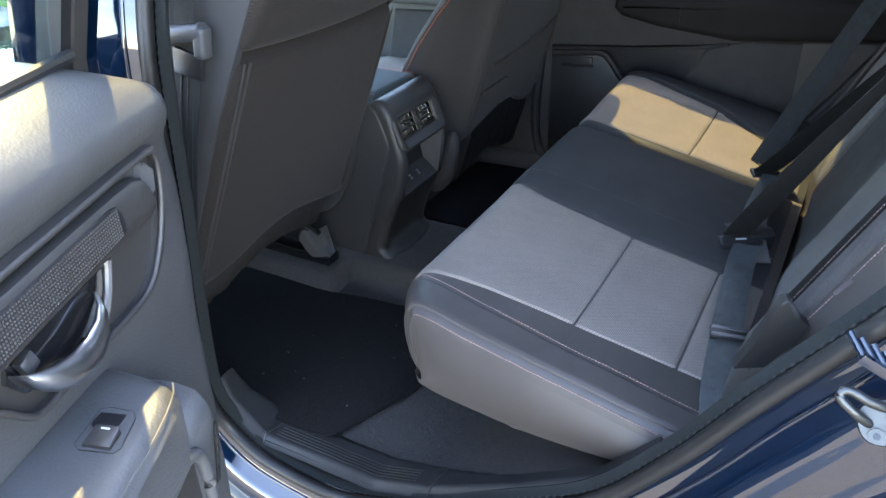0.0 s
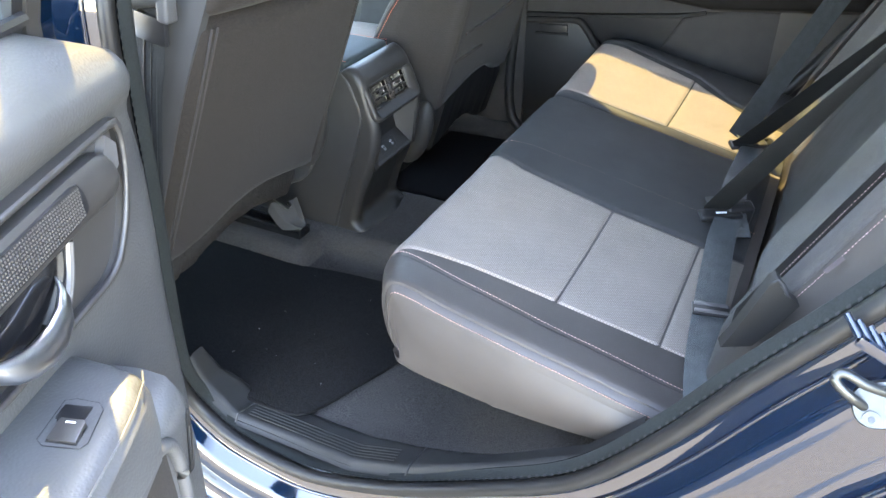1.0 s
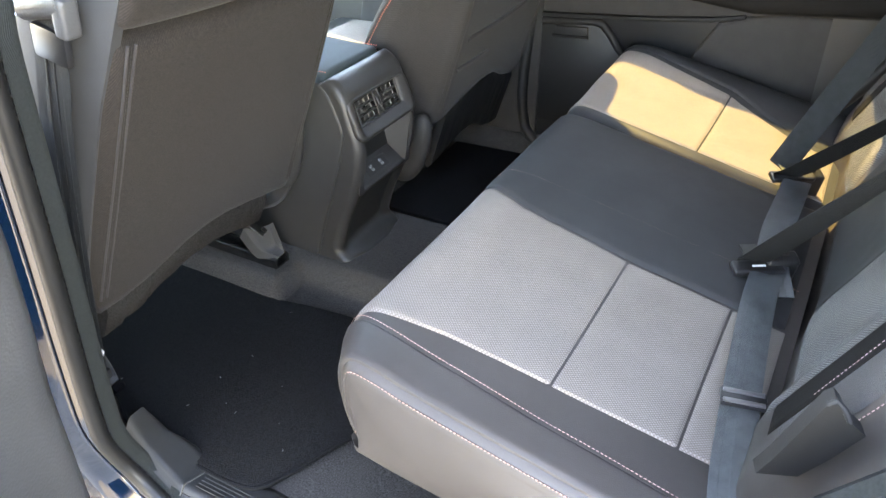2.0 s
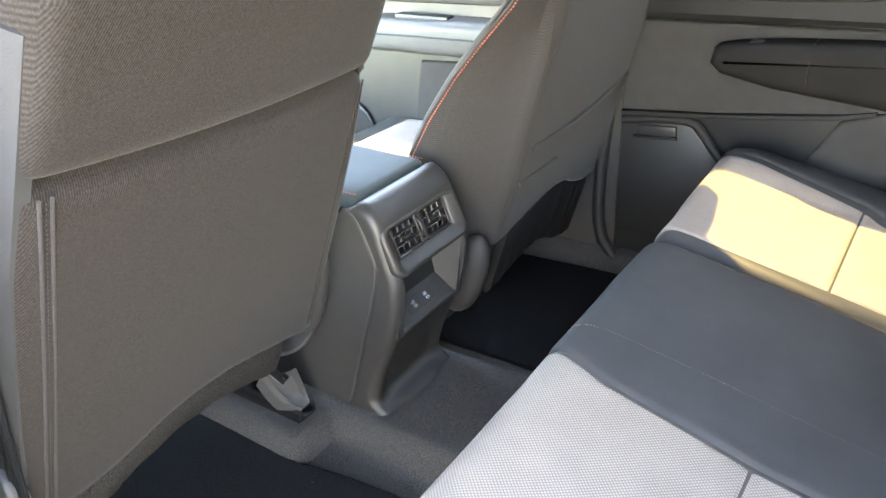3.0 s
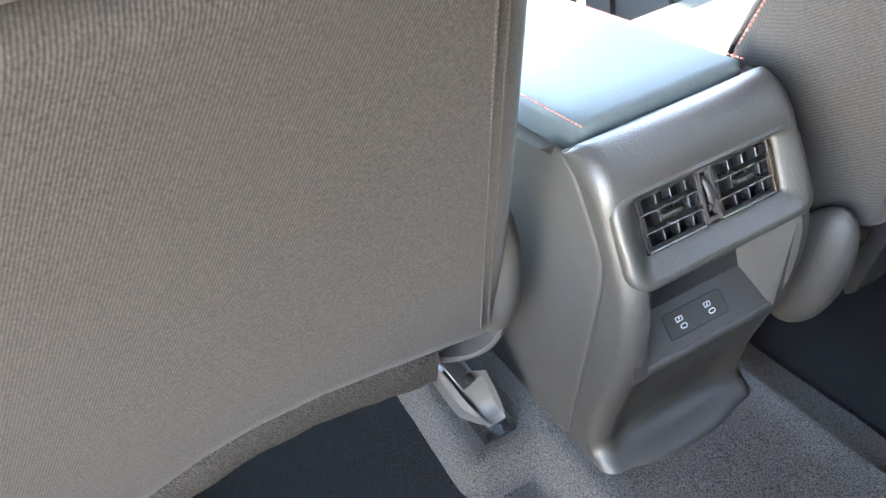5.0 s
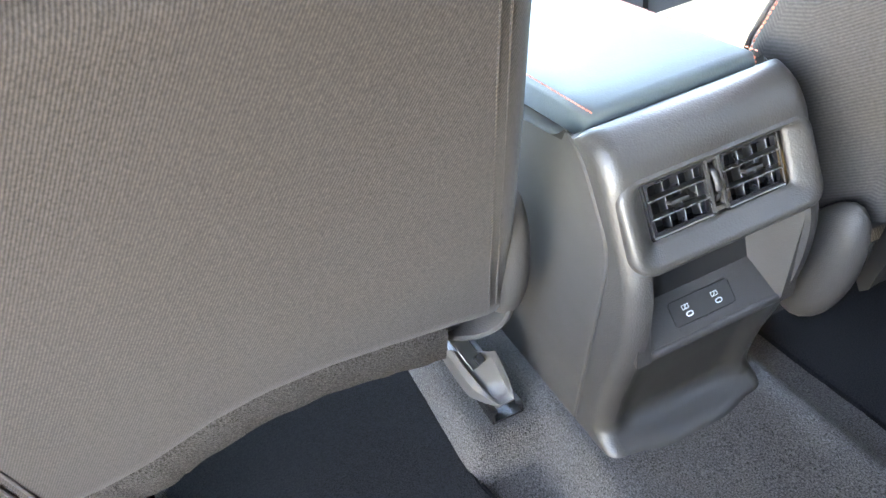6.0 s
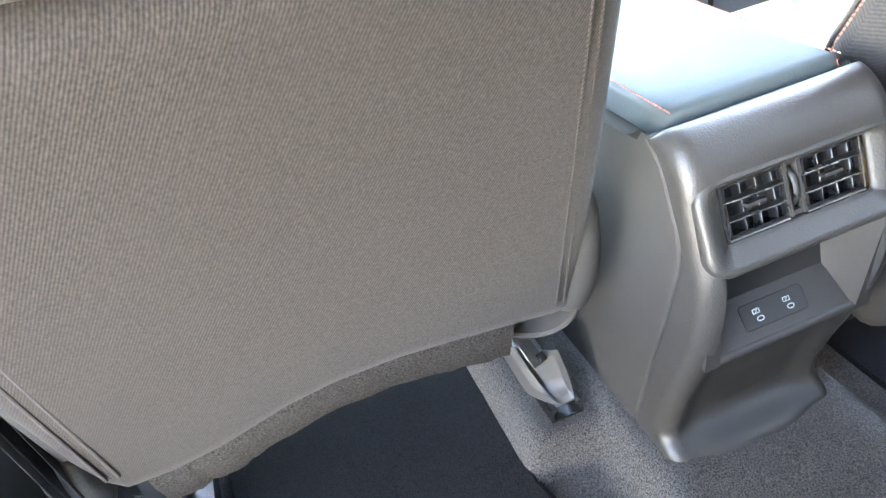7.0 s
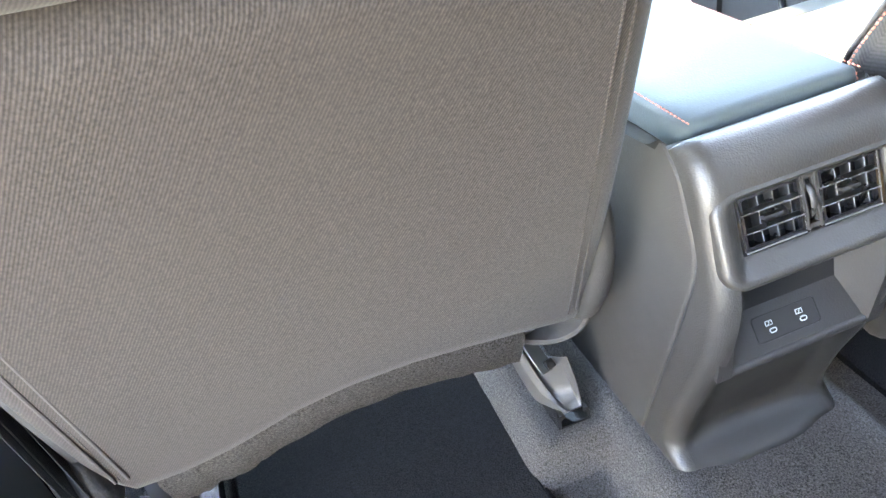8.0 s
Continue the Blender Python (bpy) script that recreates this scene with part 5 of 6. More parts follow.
for n_ in (-0.032, -0.018, 0.010, 0.040, 0.062, 0.073, 0.081, 0.086, 0.088):
    drop = 0.0 if n_ < 0.062 else (n_ - 0.062) ** 2 * 26
    ring = []
    for a, z in ((1.072, 0.86), (1.070, 0.920), (1.073, 0.930), (1.080, 0.935), (1.095, 0.937), (1.12, 0.937), (1.16, 0.937), (1.25, 0.936), (1.45, 0.935), (1.62, 0.93), (1.66, 0.92), (1.66, 0.83), (1.30, 0.835), (1.12, 0.85)):
        near = interp(a, [1.07, 1.09, 1.12, 1.18, 1.26], [0.60, 0.68, 0.78, 0.90, 1.0])
        ring.append(dp(a + (n_ + 0.02) * 0.16 * (a < 1.1), n_ * (near if n_ > 0 else 1), z - (drop if z > 0.9 else 0)))
    rings.append(ring)
arm = part("armrest", loft(rings), DOOR_SKIN, door, "moulded grey door armrest")
part("edge_line", tube([dp(a, n_, z) for a, n_, z in ((1.084, 0.0475, 0.932), (1.10, 0.0575, 0.9335), (1.13, 0.066, 0.9335), (1.18, 0.0745, 0.9335), (1.26, 0.0815, 0.9325), (1.45, 0.082, 0.931))], 0.0011, 6), GREY_TRIM, arm, "pale moulded edge line")
part("arm_joint", tube([dp(1.262, -0.03 + 0.115 * k / 8, 0.9372 - (0.012 if k == 8 else 0)) for k in range(9)], 0.0014, 6), PLASTIC_DARK, arm)
inlay = [(1.138, 0.000), (1.134, 0.010), (1.136, 0.034), (1.144, 0.042), (1.184, 0.050), (1.191, 0.046), (1.192, 0.012), (1.186, 0.003)]
sw = part("switch_plate", loft([[dp(a, n_, z) for a, n_ in inlay] for z in (0.934, 0.9376)]), DOOR_SKIN, arm, "thin-edged window switch plate")
part("plate_gap", tube([dp(a, n_, 0.9374) for a, n_ in inlay], 0.0005, 6, closed=True), PLASTIC_DARK, sw)
cupw = [(1.143, 0.004), (1.142, 0.031), (1.160, 0.032), (1.166, 0.040), (1.188, 0.042), (1.188, 0.012), (1.165, 0.010), (1.160, 0.004)]
part("switch_cup", loft([[dp(a, n_, z) for a, n_ in cupw] for z in (0.934, 0.9382)]), PLASTIC_DARK, sw, "dark finger recess")
part("window_switch", loft([[dp(a, n_, 0.937 + h) for a, n_, h in ((1.166 - e, 0.014 + e, q + 0.0035), (1.166 - e, 0.039 - e, q + 0.0035), (1.187 - e, 0.041 - e, q), (1.187 - e, 0.013 + e, q))] for e, q in ((0, 0.0), (0, 0.0035), (0.0015, 0.0045))]), PLASTIC, sw, "raised window switch with a white mark")
part("switch_mark", rbox((0.0014, 0.009, 0.0006), 0.0, 1, DOOR_M @ pose(1.169, 0.027, 0.9450, 0, 9, 0)), PRINT, sw, "short white bar on the switch")
# map pocket and lower pod
rings = []
for n_, e in ((-0.040, 0.0), (0.0, 0.0), (0.030, 0.004), (0.046, 0.012), (0.054, 0.024)):
    ring = [dp(a + (e if a < 1.2 else 0), n_, z - (e if z > 0.6 else -e)) for a, z in ((1.030, 0.50), (1.020, 0.70), (1.012, 0.79), (1.014, 0.855), (1.022, 0.876), (1.060, 0.872), (1.12, 0.845), (1.30, 0.83), (1.60, 0.80), (1.62, 0.78), (1.62, 0.42), (1.05, 0.42))]
    rings.append(ring)
pod = part("map_pocket", loft(rings), DOOR_SKIN, door, "moulded lower map pocket with speaker")
part("slot_rim", tube(spline([dp(1.036, 0.054, 0.835), dp(1.041, 0.056, 0.838), dp(1.046, 0.056, 0.825), dp(1.058, 0.056, 0.775), (dp(1.062, 0.055, 0.765)), dp(1.053, 0.055, 0.768), dp(1.044, 0.055, 0.80), dp(1.036, 0.054, 0.835)], 40), 0.0016, 6), PLASTIC_SOFT, pod, "raised edge of a narrow slot")
for k in range(3):
    part("slot_mark", tube([dp(1.044 + 0.003 * k, 0.0552, 0.818 - 0.012 * k), dp(1.047 + 0.003 * k, 0.0552, 0.808 - 0.012 * k)], 0.0010, 5), GREY_TRIM, pod)
part("pocket_rim", tube(spline([dp(1.085, 0.050, 0.60), dp(1.082, 0.056, 0.72), dp(1.080, 0.057, 0.80), dp(1.090, 0.057, 0.838), dp(1.125, 0.056, 0.852)], 24), 0.008, 10), DOOR_SKIN, pod, "rounded rim of the pocket mouth")
part("pocket_mouth", rbox((0.30, 0.012, 0.20), 0.004, 2, DOOR_M @ pose(1.245, 0.051, 0.735)), TWILL, pod, "dark woven inside of the pocket")
# skin, window frame and glass: above the shoulder the door leans in
def lean_in(z):
    return -0.078 + 0.40 * max(0.0, z - 1.215)


rings = []
for z in np.linspace(0.36, 1.205, 14):
    b = 0.06 * math.sin((z - 0.36) / 0.865 * math.pi * 0.9)
    e = trim_edge(max(0.42, z)) + 0.006
    rings.append([dp(e, -0.085, z), dp(e - 0.02, -0.10, z), dp(e - 0.03, -0.12, z), dp(e - 0.035, -0.150 - b, z), dp(e + 0.02, -0.165 - b, z), dp(e + 0.4, -0.17 - b, z), dp(1.75, -0.165 - b, z), dp(1.76, -0.085, z)])
part("outer_skin", loft(rings), PAINT, door, "dark metallic blue outer skin")
FRONT = [(0.0, 1.19), (0.010, 1.28), (0.022, 1.38), (0.048, 1.47), (0.10, 1.535), (0.18, 1.565), (0.42, 1.57), (0.62, 1.52), (0.74, 1.42), (0.80, 1.24)]


def frame_band(name, a0, a1, d, thick, mat, label=""):
    """One band of the window frame, from a0 to a1 behind its front edge."""
    line = spline([(a, z, 0) for a, z in FRONT], 60)
    rings = []
    for k, p in enumerate(line):
        t = (line[min(k + 1, 59)] - line[max(k - 1, 0)]).normalized()
        q = Vector((t.y, -t.x, 0))
        c0, c1 = p + q * a0, p + q * a1
        n0, n1 = lean_in(c0.y) + d, lean_in(c1.y) + d
        rings.append([dp(0.864 + c0.x, n0, c0.y), dp(0.864 + c1.x, n1, c1.y), dp(0.864 + c1.x, n1 - thick, c1.y), dp(0.864 + c0.x, n0 - thick, c0.y)])
    return part(name, loft(rings), mat, door, label)


frame_band("window_frame", 0.036, 0.064, 0.0, 0.035, PAINT, "blue painted window frame")
frame_band("frame_cover", 0.060, 0.082, 0.004, 0.030, PLASTIC, "grey inner frame cover")
frame_band("glass_run", 0.080, 0.098, 0.000, 0.030, PLASTIC_DARK, "black glass run")
part("frame_edge", tube([dp(0.864 + a + 0.050, lean_in(z) - 0.012, z) for a, z in ((0.0, 1.19), (0.010, 1.28), (0.022, 1.38), (0.036, 1.44))], 0.006, 8), PAINT, door)
part("belt_moulding", tube([dp(0.962 + 0.75 * k / 12, -0.062, 1.238 - 0.012 * k / 12) for k in range(13)], 0.007, 8), PLASTIC_DARK, door, "black weather lip along the glass")
gl = [dp(a, lean_in(z) - 0.014, z) for a, z in ((0.945, 1.19), (0.955, 1.28), (0.966, 1.38), (0.99, 1.45), (1.03, 1.50), (1.07, 1.52), (1.28, 1.525), (1.45, 1.47), (1.56, 1.38), (1.62, 1.20))]
glass = part("glass", loft([gl, [p - DN * 0.004 for p in gl]]), GLASS, door, "clear side window glass")
glass.visible_shadow = False


# ---- far side of the car ----
wall_right = structure("wall_right", rbox((2.6, 0.08, 0.62), 0.01, 1, pose(-0.05, 0.79, 0.56)), PAINT, "blue outer body of the far side", "car body")
for rows in (((0.42, -0.07, 0.115, 0.0), (0.98, -0.07, 0.118, 0.0), (1.14, -0.06, 0.10, 0.0), (1.22, -0.06, 0.03, 0.0), (1.56, -0.02, 0.06, 0.20)),
             ((0.42, 0.80, 1.38, 0.0), (0.98, 0.80, 1.38, 0.0), (1.15, 0.80, 1.38, 0.03), (1.56, 0.72, 1.43, 0.20)), ((0.42, -1.12, -1.02, 0.0), (0.98, -1.10, -1.0, 0.0), (1.50, -0.76, -0.66, 0.20))):
    part("pillar", loft([[Vector((a, 0.690 - k, z)), Vector((a, 0.76 - k, z)), Vector((b, 0.76 - k, z)), Vector((b, 0.690 - k, z))] for z, a, b, k in rows]), PLASTIC, wall_right, "dark plastic pillar trim")
seal_far = tagged(part("door_seal", tube([Vector((p.x + 0.045, 0.684 - 0.72 * max(0.0, p.z - 1.28), p.z + 0.02)) for p in offset_loop(0.0, 0)[::2]], 0.015, 10, closed=True, up=(0, 1, 0)), RUBBER, None), "dark rubber seal round the far door opening", "door seal")

far = thing("rear_door", (0.55, 0.70, 0.60), "closed far rear door with dark layered trim and armrest", "car door")
bm = ribs_across([(0.10, 0.42), (0.085, 0.62), (0.12, 0.98), (0.14, 1.15), (1.12, 1.18), (1.06, 0.96), (0.80, 0.56), (0.60, 0.42)], 0.705, 0.76, 0.006, 2)
field = part("trim_panel", bm, PLASTIC_DARK, far, "dark lower door trim")
rings = []
for x, e in ((0.118, 0.012), (0.124, 0.004), (0.135, 0.0), (0.35, 0.0), (0.60, 0.0), (0.85, 0.0), (1.09, 0.0), (1.11, 0.010)):
    # the top is raised to keep the sun off the armrest
    rings.append([Vector((x + 0.09 * max(0, z - 1.016) * (x < 0.3), y + e, z + 0.012 * (x - 0.13))) for y, z in ((0.72, 1.016), (0.654, 1.018), (0.643, 1.030), (0.643, 1.052), (0.660, 1.105), (0.690, 1.185), (0.710, 1.235), (0.730, 1.262), (0.76, 1.270))])
part("upper_trim", loft(rings), PLASTIC_SOFT, far, "soft upper door trim")
rake = lambda z: 0.642 + 0.34 * max(0.0, z - 1.055)
part("handle_rim", tube(spline([Vector((x, rake(z), z)) for x, z in ((0.275, 1.115), (0.270, 1.09), (0.29, 1.072), (0.36, 1.066), (0.50, 1.068), (0.60, 1.076), (0.62, 1.10), (0.60, 1.12))], 40), 0.004, 8), PLASTIC_SOFT, far, "rim round the inner handle recess")
part("handle_recess", rbox((0.32, 0.008, 0.040), 0.003, 2, pose(0.45, rake(1.094) + 0.003, 1.094, -20, 0, 0)), PLASTIC_DARK, far, "dark handle recess")
part("door_handle", tube(spline([Vector((0.42, rake(1.09), 1.090)), Vector((0.46, rake(1.086) - 0.014, 1.086)), Vector((0.54, rake(1.088) - 0.014, 1.088)), Vector((0.58, rake(1.094), 1.094))], 20), 0.007, 10), PLASTIC_SOFT, far, "dark inner handle")
part("cloth_insert", ribs_across([(0.118, 0.806), (0.125, 1.006), (0.60, 1.012), (1.08, 1.022), (1.02, 0.90), (0.70, 0.872), (0.545, 0.850), (0.35, 0.826)], 0.684, 0.72, 0.006, 3), LIGHT_TRIM, far, "brown-grey door insert")
# near-black hide puts the armrest's shade into its colour
arm_far = part("armrest", ribs_across(smooth_profile([(0.318, 0.945), (0.322, 0.968), (0.345, 0.980), (0.50, 0.995), (0.80, 1.005), (1.00, 1.010)], 24) + [(1.00, 0.92), (0.64, 0.886), (0.44, 0.905), (0.34, 0.925)], 0.600, 0.70, 0.030, 7), SEAT_SIDE, far, "padded door armrest, darkened as if shaded")
part("arm_joint", tube(spline([Vector((0.502, y, z)) for y, z in ((0.66, 0.9955), (0.630, 0.9945), (0.611, 0.985), (0.602, 0.968), (0.600, 0.945), (0.602, 0.925), (0.612, 0.908))], 24), 0.0022, 6), VENT_BLACK, arm_far, "dark joint across the armrest")
part("arm_switch", rbox((0.05, 0.03, 0.008), 0.003, 2, pose(0.41, 0.648, 0.984)), PLASTIC_DARK, arm_far, "black window switch")
part("stitching", dashes([Vector((0.51 + 0.4 * k / 40, 0.6065, 0.979 + 0.008 * k / 40)) for k in range(41)], [Vector((0, -0.8, 0.5))] * 41, 0.0048, 0.0040, 0.0010), THREAD_WHITE, arm_far, "red stitching along the armrest")
part("shadow_ledge", ribs_across([(0.118, 0.794), (0.118, 0.804), (0.35, 0.824), (0.545, 0.848), (0.62, 0.866), (0.62, 0.856), (0.55, 0.838), (0.35, 0.814)], 0.681, 0.72, 0.003, 2), PLASTIC_SOFT, far, "ledge below the insert")
part("speaker_panel", ribs_across([(0.56, 0.835), (0.66, 0.872), (1.02, 0.895), (0.90, 0.70), (0.66, 0.64), (0.46, 0.66)], 0.692, 0.72, 0.010, 3), LIGHT_TRIM, far, "flat panel behind the cushion")
part("pocket_rim", tube(spline([Vector((x, 0.690, z)) for x, z in ((0.120, 0.782), (0.18, 0.790), (0.268, 0.797), (0.296, 0.780), (0.329, 0.739), (0.38, 0.68), (0.42, 0.60))], 30), 0.010, 10), PLASTIC_SOFT, far, "raised rim of the door pocket")
part("pocket_panel", ribs_across([(0.11, 0.50), (0.105, 0.775), (0.27, 0.79), (0.32, 0.735), (0.40, 0.60), (0.42, 0.50)], 0.694, 0.72, 0.006, 2), RUBBER, far, "dark door pocket panel")
part("pocket_slot", rbox((0.090, 0.012, 0.024), 0.005, 2, pose(0.20, 0.692, 0.765, 0, -4, 0)), PLASTIC_DARK, far)
part("slot_lip", tube([Vector((0.150, 0.686, 0.748)), Vector((0.20, 0.685, 0.751)), Vector((0.248, 0.686, 0.755))], 0.004, 8), PLASTIC_SOFT, far)
gl = [Vector((x, 0.752 - 0.56 * (z - 1.12), z)) for x, z in ((0.07, 1.20), (0.10, 1.30), (0.15, 1.50), (0.95, 1.49), (1.10, 1.34), (1.12, 1.21))]
glass = part("glass", loft([gl, [p + Vector((0, 0.004, 0)) for p in gl]]), SIDE_TINT, far, "tinted side window glass")
part("window_frame", tube([p + Vector((0, -0.01, 0)) for p in spline([Vector((0.045, 0.73, 1.19)), Vector((0.06, 0.67, 1.30)), Vector((0.085, 0.575, 1.46)), Vector((0.15, 0.530, 1.530)), Vector((0.90, 0.530, 1.525)), Vector((1.06, 0.63, 1.34)), Vector((1.10, 0.72, 1.20))], 50)], 0.019, 10, squash=0.8), PLASTIC_DARK, far)

fdoor = thing("front_door", (-0.55, 0.72, 0.6), "closed far front door with pale sunlit top and dark lower trim", "car door")
part("trim_panel", ribs_across([(-1.05, 0.42), (-0.06, 0.42), (-0.03, 0.62), (0.0, 0.90), (0.0, 1.1), (-1.05, 1.08)], 0.705, 0.76, 0.006, 2), PLASTIC, fdoor, "dark lower door trim")
part("upper_trim", ribs_across([(-1.05, 1.00), (0.0, 1.015), (0.0, 1.195), (-1.05, 1.15)], 0.665, 0.76, 0.02, 5), DOOR_SKIN, fdoor, "grey soft upper trim")
part("armrest", ribs_across([(-0.90, 0.89), (-0.10, 0.90), (-0.08, 0.95), (-0.12, 0.985), (-0.86, 0.965)], 0.612, 0.72, 0.022, 5), DOOR_SKIN, fdoor, "grey door armrest")
part("pull_cup", rbox((0.16, 0.035, 0.02), 0.006, 2, pose(-0.40, 0.665, 0.976)), PLASTIC_DARK, fdoor, "black pull cup in the armrest")
part("armrest_joint", tube([Vector((-0.88, 0.611, 0.938)), Vector((-0.1, 0.611, 0.946))], 0.0025, 6), PLASTIC_DARK, fdoor)
part("lower_insert", ribs_across([(-0.50, 0.55), (-0.44, 0.86), (-0.06, 0.88), (-0.05, 0.60)], 0.69, 0.72, 0.01, 3), LIGHT_TRIM, fdoor, "grey door insert below the armrest")
part("speaker_ring", tube([Vector((-0.72 + 0.10 * math.cos(a), 0.700, 0.62 + 0.10 * math.sin(a))) for a in np.linspace(0, 2 * math.pi, 33)[:-1]], 0.008, 8, closed=True, up=(0, 1, 0)), PLASTIC_DARK, fdoor, "speaker ring")
gl = [Vector((x, 0.752 - 0.56 * (z - 1.12), z)) for x, z in ((-1.02, 1.14), (-0.66, 1.42), (0.07, 1.47), (0.04, 1.30), (0.02, 1.19))]
glass = part("glass", loft([gl, [p + Vector((0, 0.004, 0)) for p in gl]]), SCREEN_TINT, fdoor, "lightly tinted side window glass")

# low bulkhead closing the cabin ahead
bulkhead = structure("wall_front", rbox((0.06, 1.44, 0.42), 0.01, 1, pose(-1.22, 0, 0.55)), PLASTIC_DARK, "dark bulkhead below the windscreen", "car body")
bonnet = structure("bonnet", rbox((0.95, 1.50, 0.06), 0.02, 2, pose(-1.72, 0, 0.70, 0, -4, 0)), PAINT, "dark blue bonnet ahead of the windscreen", "car body")
back_wall = structure("wall_rear", rbox((0.05, 1.44, 0.62), 0.01, 1, pose(1.62, 0, 0.76)), PLASTIC_DARK, "dark tailgate closing the cabin", "car body")
cargo = structure("cargo_floor", rbox((0.62, 1.36, 0.04), 0.01, 1, pose(1.30, 0, 0.70)), CARPET, "dark carpeted cargo floor behind the bench", "carpet")

tail = [Vector((1.66, -0.60, 1.06)), Vector((1.66, 0.60, 1.06)), Vector((1.58, 0.54, 1.42)), Vector((1.58, -0.54, 1.42))]
tail = part("rear_window", loft([tail, [p + Vector((0.004, 0, 0.001)) for p in tail]]), PRIVACY, back_wall, "dark privacy glass in the tailgate")
# roof
rings = []
for x, z in ((-0.78, 1.435), (-0.62, 1.475), (-0.50, 1.495), (-0.1, 1.53), (0.3, 1.545), (0.8, 1.54), (1.3, 1.50), (1.62, 1.43)):
    rings.append([Vector((x, y, z - 0.055 * (abs(y) / 0.60) ** 3)) for y in np.linspace(-0.60, 0.49, 17)] + [Vector((x, y, z + 0.05 - 0.055 * (abs(y) / 0.60) ** 3)) for y in np.linspace(0.49, -0.60, 17)])
structure("ceiling", loft(rings), HEADLINER, "dark grey cloth headliner", "ceiling")
structure("roof", loft([[p + Vector((0, 0.03 * (1 if p.y > 0 else -1) * (abs(p.y) > 0.48), 0.056 if k >= 17 else 0.052)) for k, p in enumerate(r)] for r in rings]), PAINT, "dark blue roof panel", "roof")
quarter = structure("quarter_panel", ribs_across([(1.26, 0.30), (1.26, 1.10), (1.30, 1.5), (1.66, 1.40), (1.66, 0.30)], -0.868, -0.70, 0.02, 3), PAINT, "dark blue rear quarter panel", "car body")
structure("front_side", ribs_across([(-1.25, 0.25), (-1.25, 0.98), (-0.10, 1.02), (-0.10, 0.25)], -0.868, -0.70, 0.02, 3), PAINT, "dark blue closed front door beside the opening", "car body")
for sg in (-1, 1):
    part("a_pillar", tube([Vector((-1.20, sg * 0.68, 0.78)), Vector((-1.0, sg * 0.645, 1.12)), Vector((-0.70, sg * 0.60, 1.44))], 0.045, 10), PLASTIC, bulkhead, "dark windscreen pillar")
for sg in (-1, 1):
    y = (-0.655, -0.535) if sg < 0 else (0.40, 0.515)
    structure("roof_rail", ribs_across([(-0.60, 1.455), (-0.1, 1.475), (0.4, 1.48), (0.9, 1.468), (1.3, 1.44), (1.62, 1.39), (1.62, 1.47), (1.3, 1.52), (0.4, 1.56), (-0.1, 1.55), (-0.60, 1.50)], y[0], y[1], 0.015, 3), HEADLINER, "dark cloth roof rail above the side windows", "roof rail")
screen = [Vector((-1.20, -0.62, 0.75)), Vector((-1.20, 0.62, 0.75)), Vector((-0.77, 0.54, 1.44)), Vector((-0.77, -0.54, 1.44))]
screen = part("windscreen", loft([screen, [p + Vector((-0.004, 0, 0.004)) for p in screen]]), SCREEN_TINT, bulkhead, "lightly tinted windscreen")


# ---- belts ----
def tongue(parent, m):
    part("tongue", rbox((0.078, 0.026, 0.011), 0.0045, 3, m), PLASTIC_DARK, parent, "black belt tongue")
    part("slot_print", rbox((0.020, 0.004, 0.0008), 0.0, 1, m @ pose(0, -0.001, 0.0057)), PRINT, parent, "small printed marks, unreadable")
    part("latch_blade", rbox((0.026, 0.04, 0.003), 0.0008, 1, m @ pose(0, 0.03, 0)), STEEL, parent)


def belt(name, label, lap, lap_side, up, up_side, mat_lap, tongue_m):
    b = thing(name, lap[0], label, "seat belt", "rear seat belts")
    pts = spline(lap, 40)
    part("lap_strap", ribbon(pts, [Vector(lap_side[0]).lerp(Vector(lap_side[1]), k / 39) for k in range(40)], 0.047), mat_lap, b, "woven lap strap, lightened as if lit")
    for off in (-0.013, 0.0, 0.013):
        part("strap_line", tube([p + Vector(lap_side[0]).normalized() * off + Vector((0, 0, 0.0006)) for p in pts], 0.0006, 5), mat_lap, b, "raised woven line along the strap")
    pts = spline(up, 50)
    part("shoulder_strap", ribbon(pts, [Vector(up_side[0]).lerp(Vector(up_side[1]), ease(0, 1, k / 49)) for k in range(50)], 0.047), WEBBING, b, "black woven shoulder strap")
    tongue(b, tongue_m)
    return b


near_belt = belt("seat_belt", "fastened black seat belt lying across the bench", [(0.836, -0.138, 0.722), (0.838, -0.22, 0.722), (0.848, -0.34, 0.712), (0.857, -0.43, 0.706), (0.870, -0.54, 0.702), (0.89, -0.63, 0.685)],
     ((1, 0.15, 0), (1, 0.2, 0.05)), [(0.812, -0.118, 0.728), (0.836, -0.195, 0.800), (0.925, -0.40, 1.03), (1.01, -0.575, 1.24), (1.05, -0.63, 1.36)], ((0.9, 0.4, -0.1), (0.35, 0.55, 0.3)), WEBBING_LIT, pose(0.821, -0.124, 0.720, 12, 0, 31))
mid_belt = belt("seat_belt", "fastened middle seat belt, its lap strap lightened as if lit", [(0.834, 0.165, 0.735), (0.832, 0.07, 0.738), (0.830, -0.03, 0.735), (0.838, -0.10, 0.722), (0.860, -0.16, 0.702)],
     ((1, 0.1, 0), (1, 0.2, 0)), [(0.812, 0.180, 0.735), (0.842, 0.10, 0.795), (0.935, -0.175, 1.01), (1.03, -0.45, 1.235), (1.09, -0.56, 1.36)], ((0.9, 0.4, -0.1), (0.35, 0.55, 0.3)), WEBBING_LIT, pose(0.822, 0.184, 0.733, 12, 0, 31))
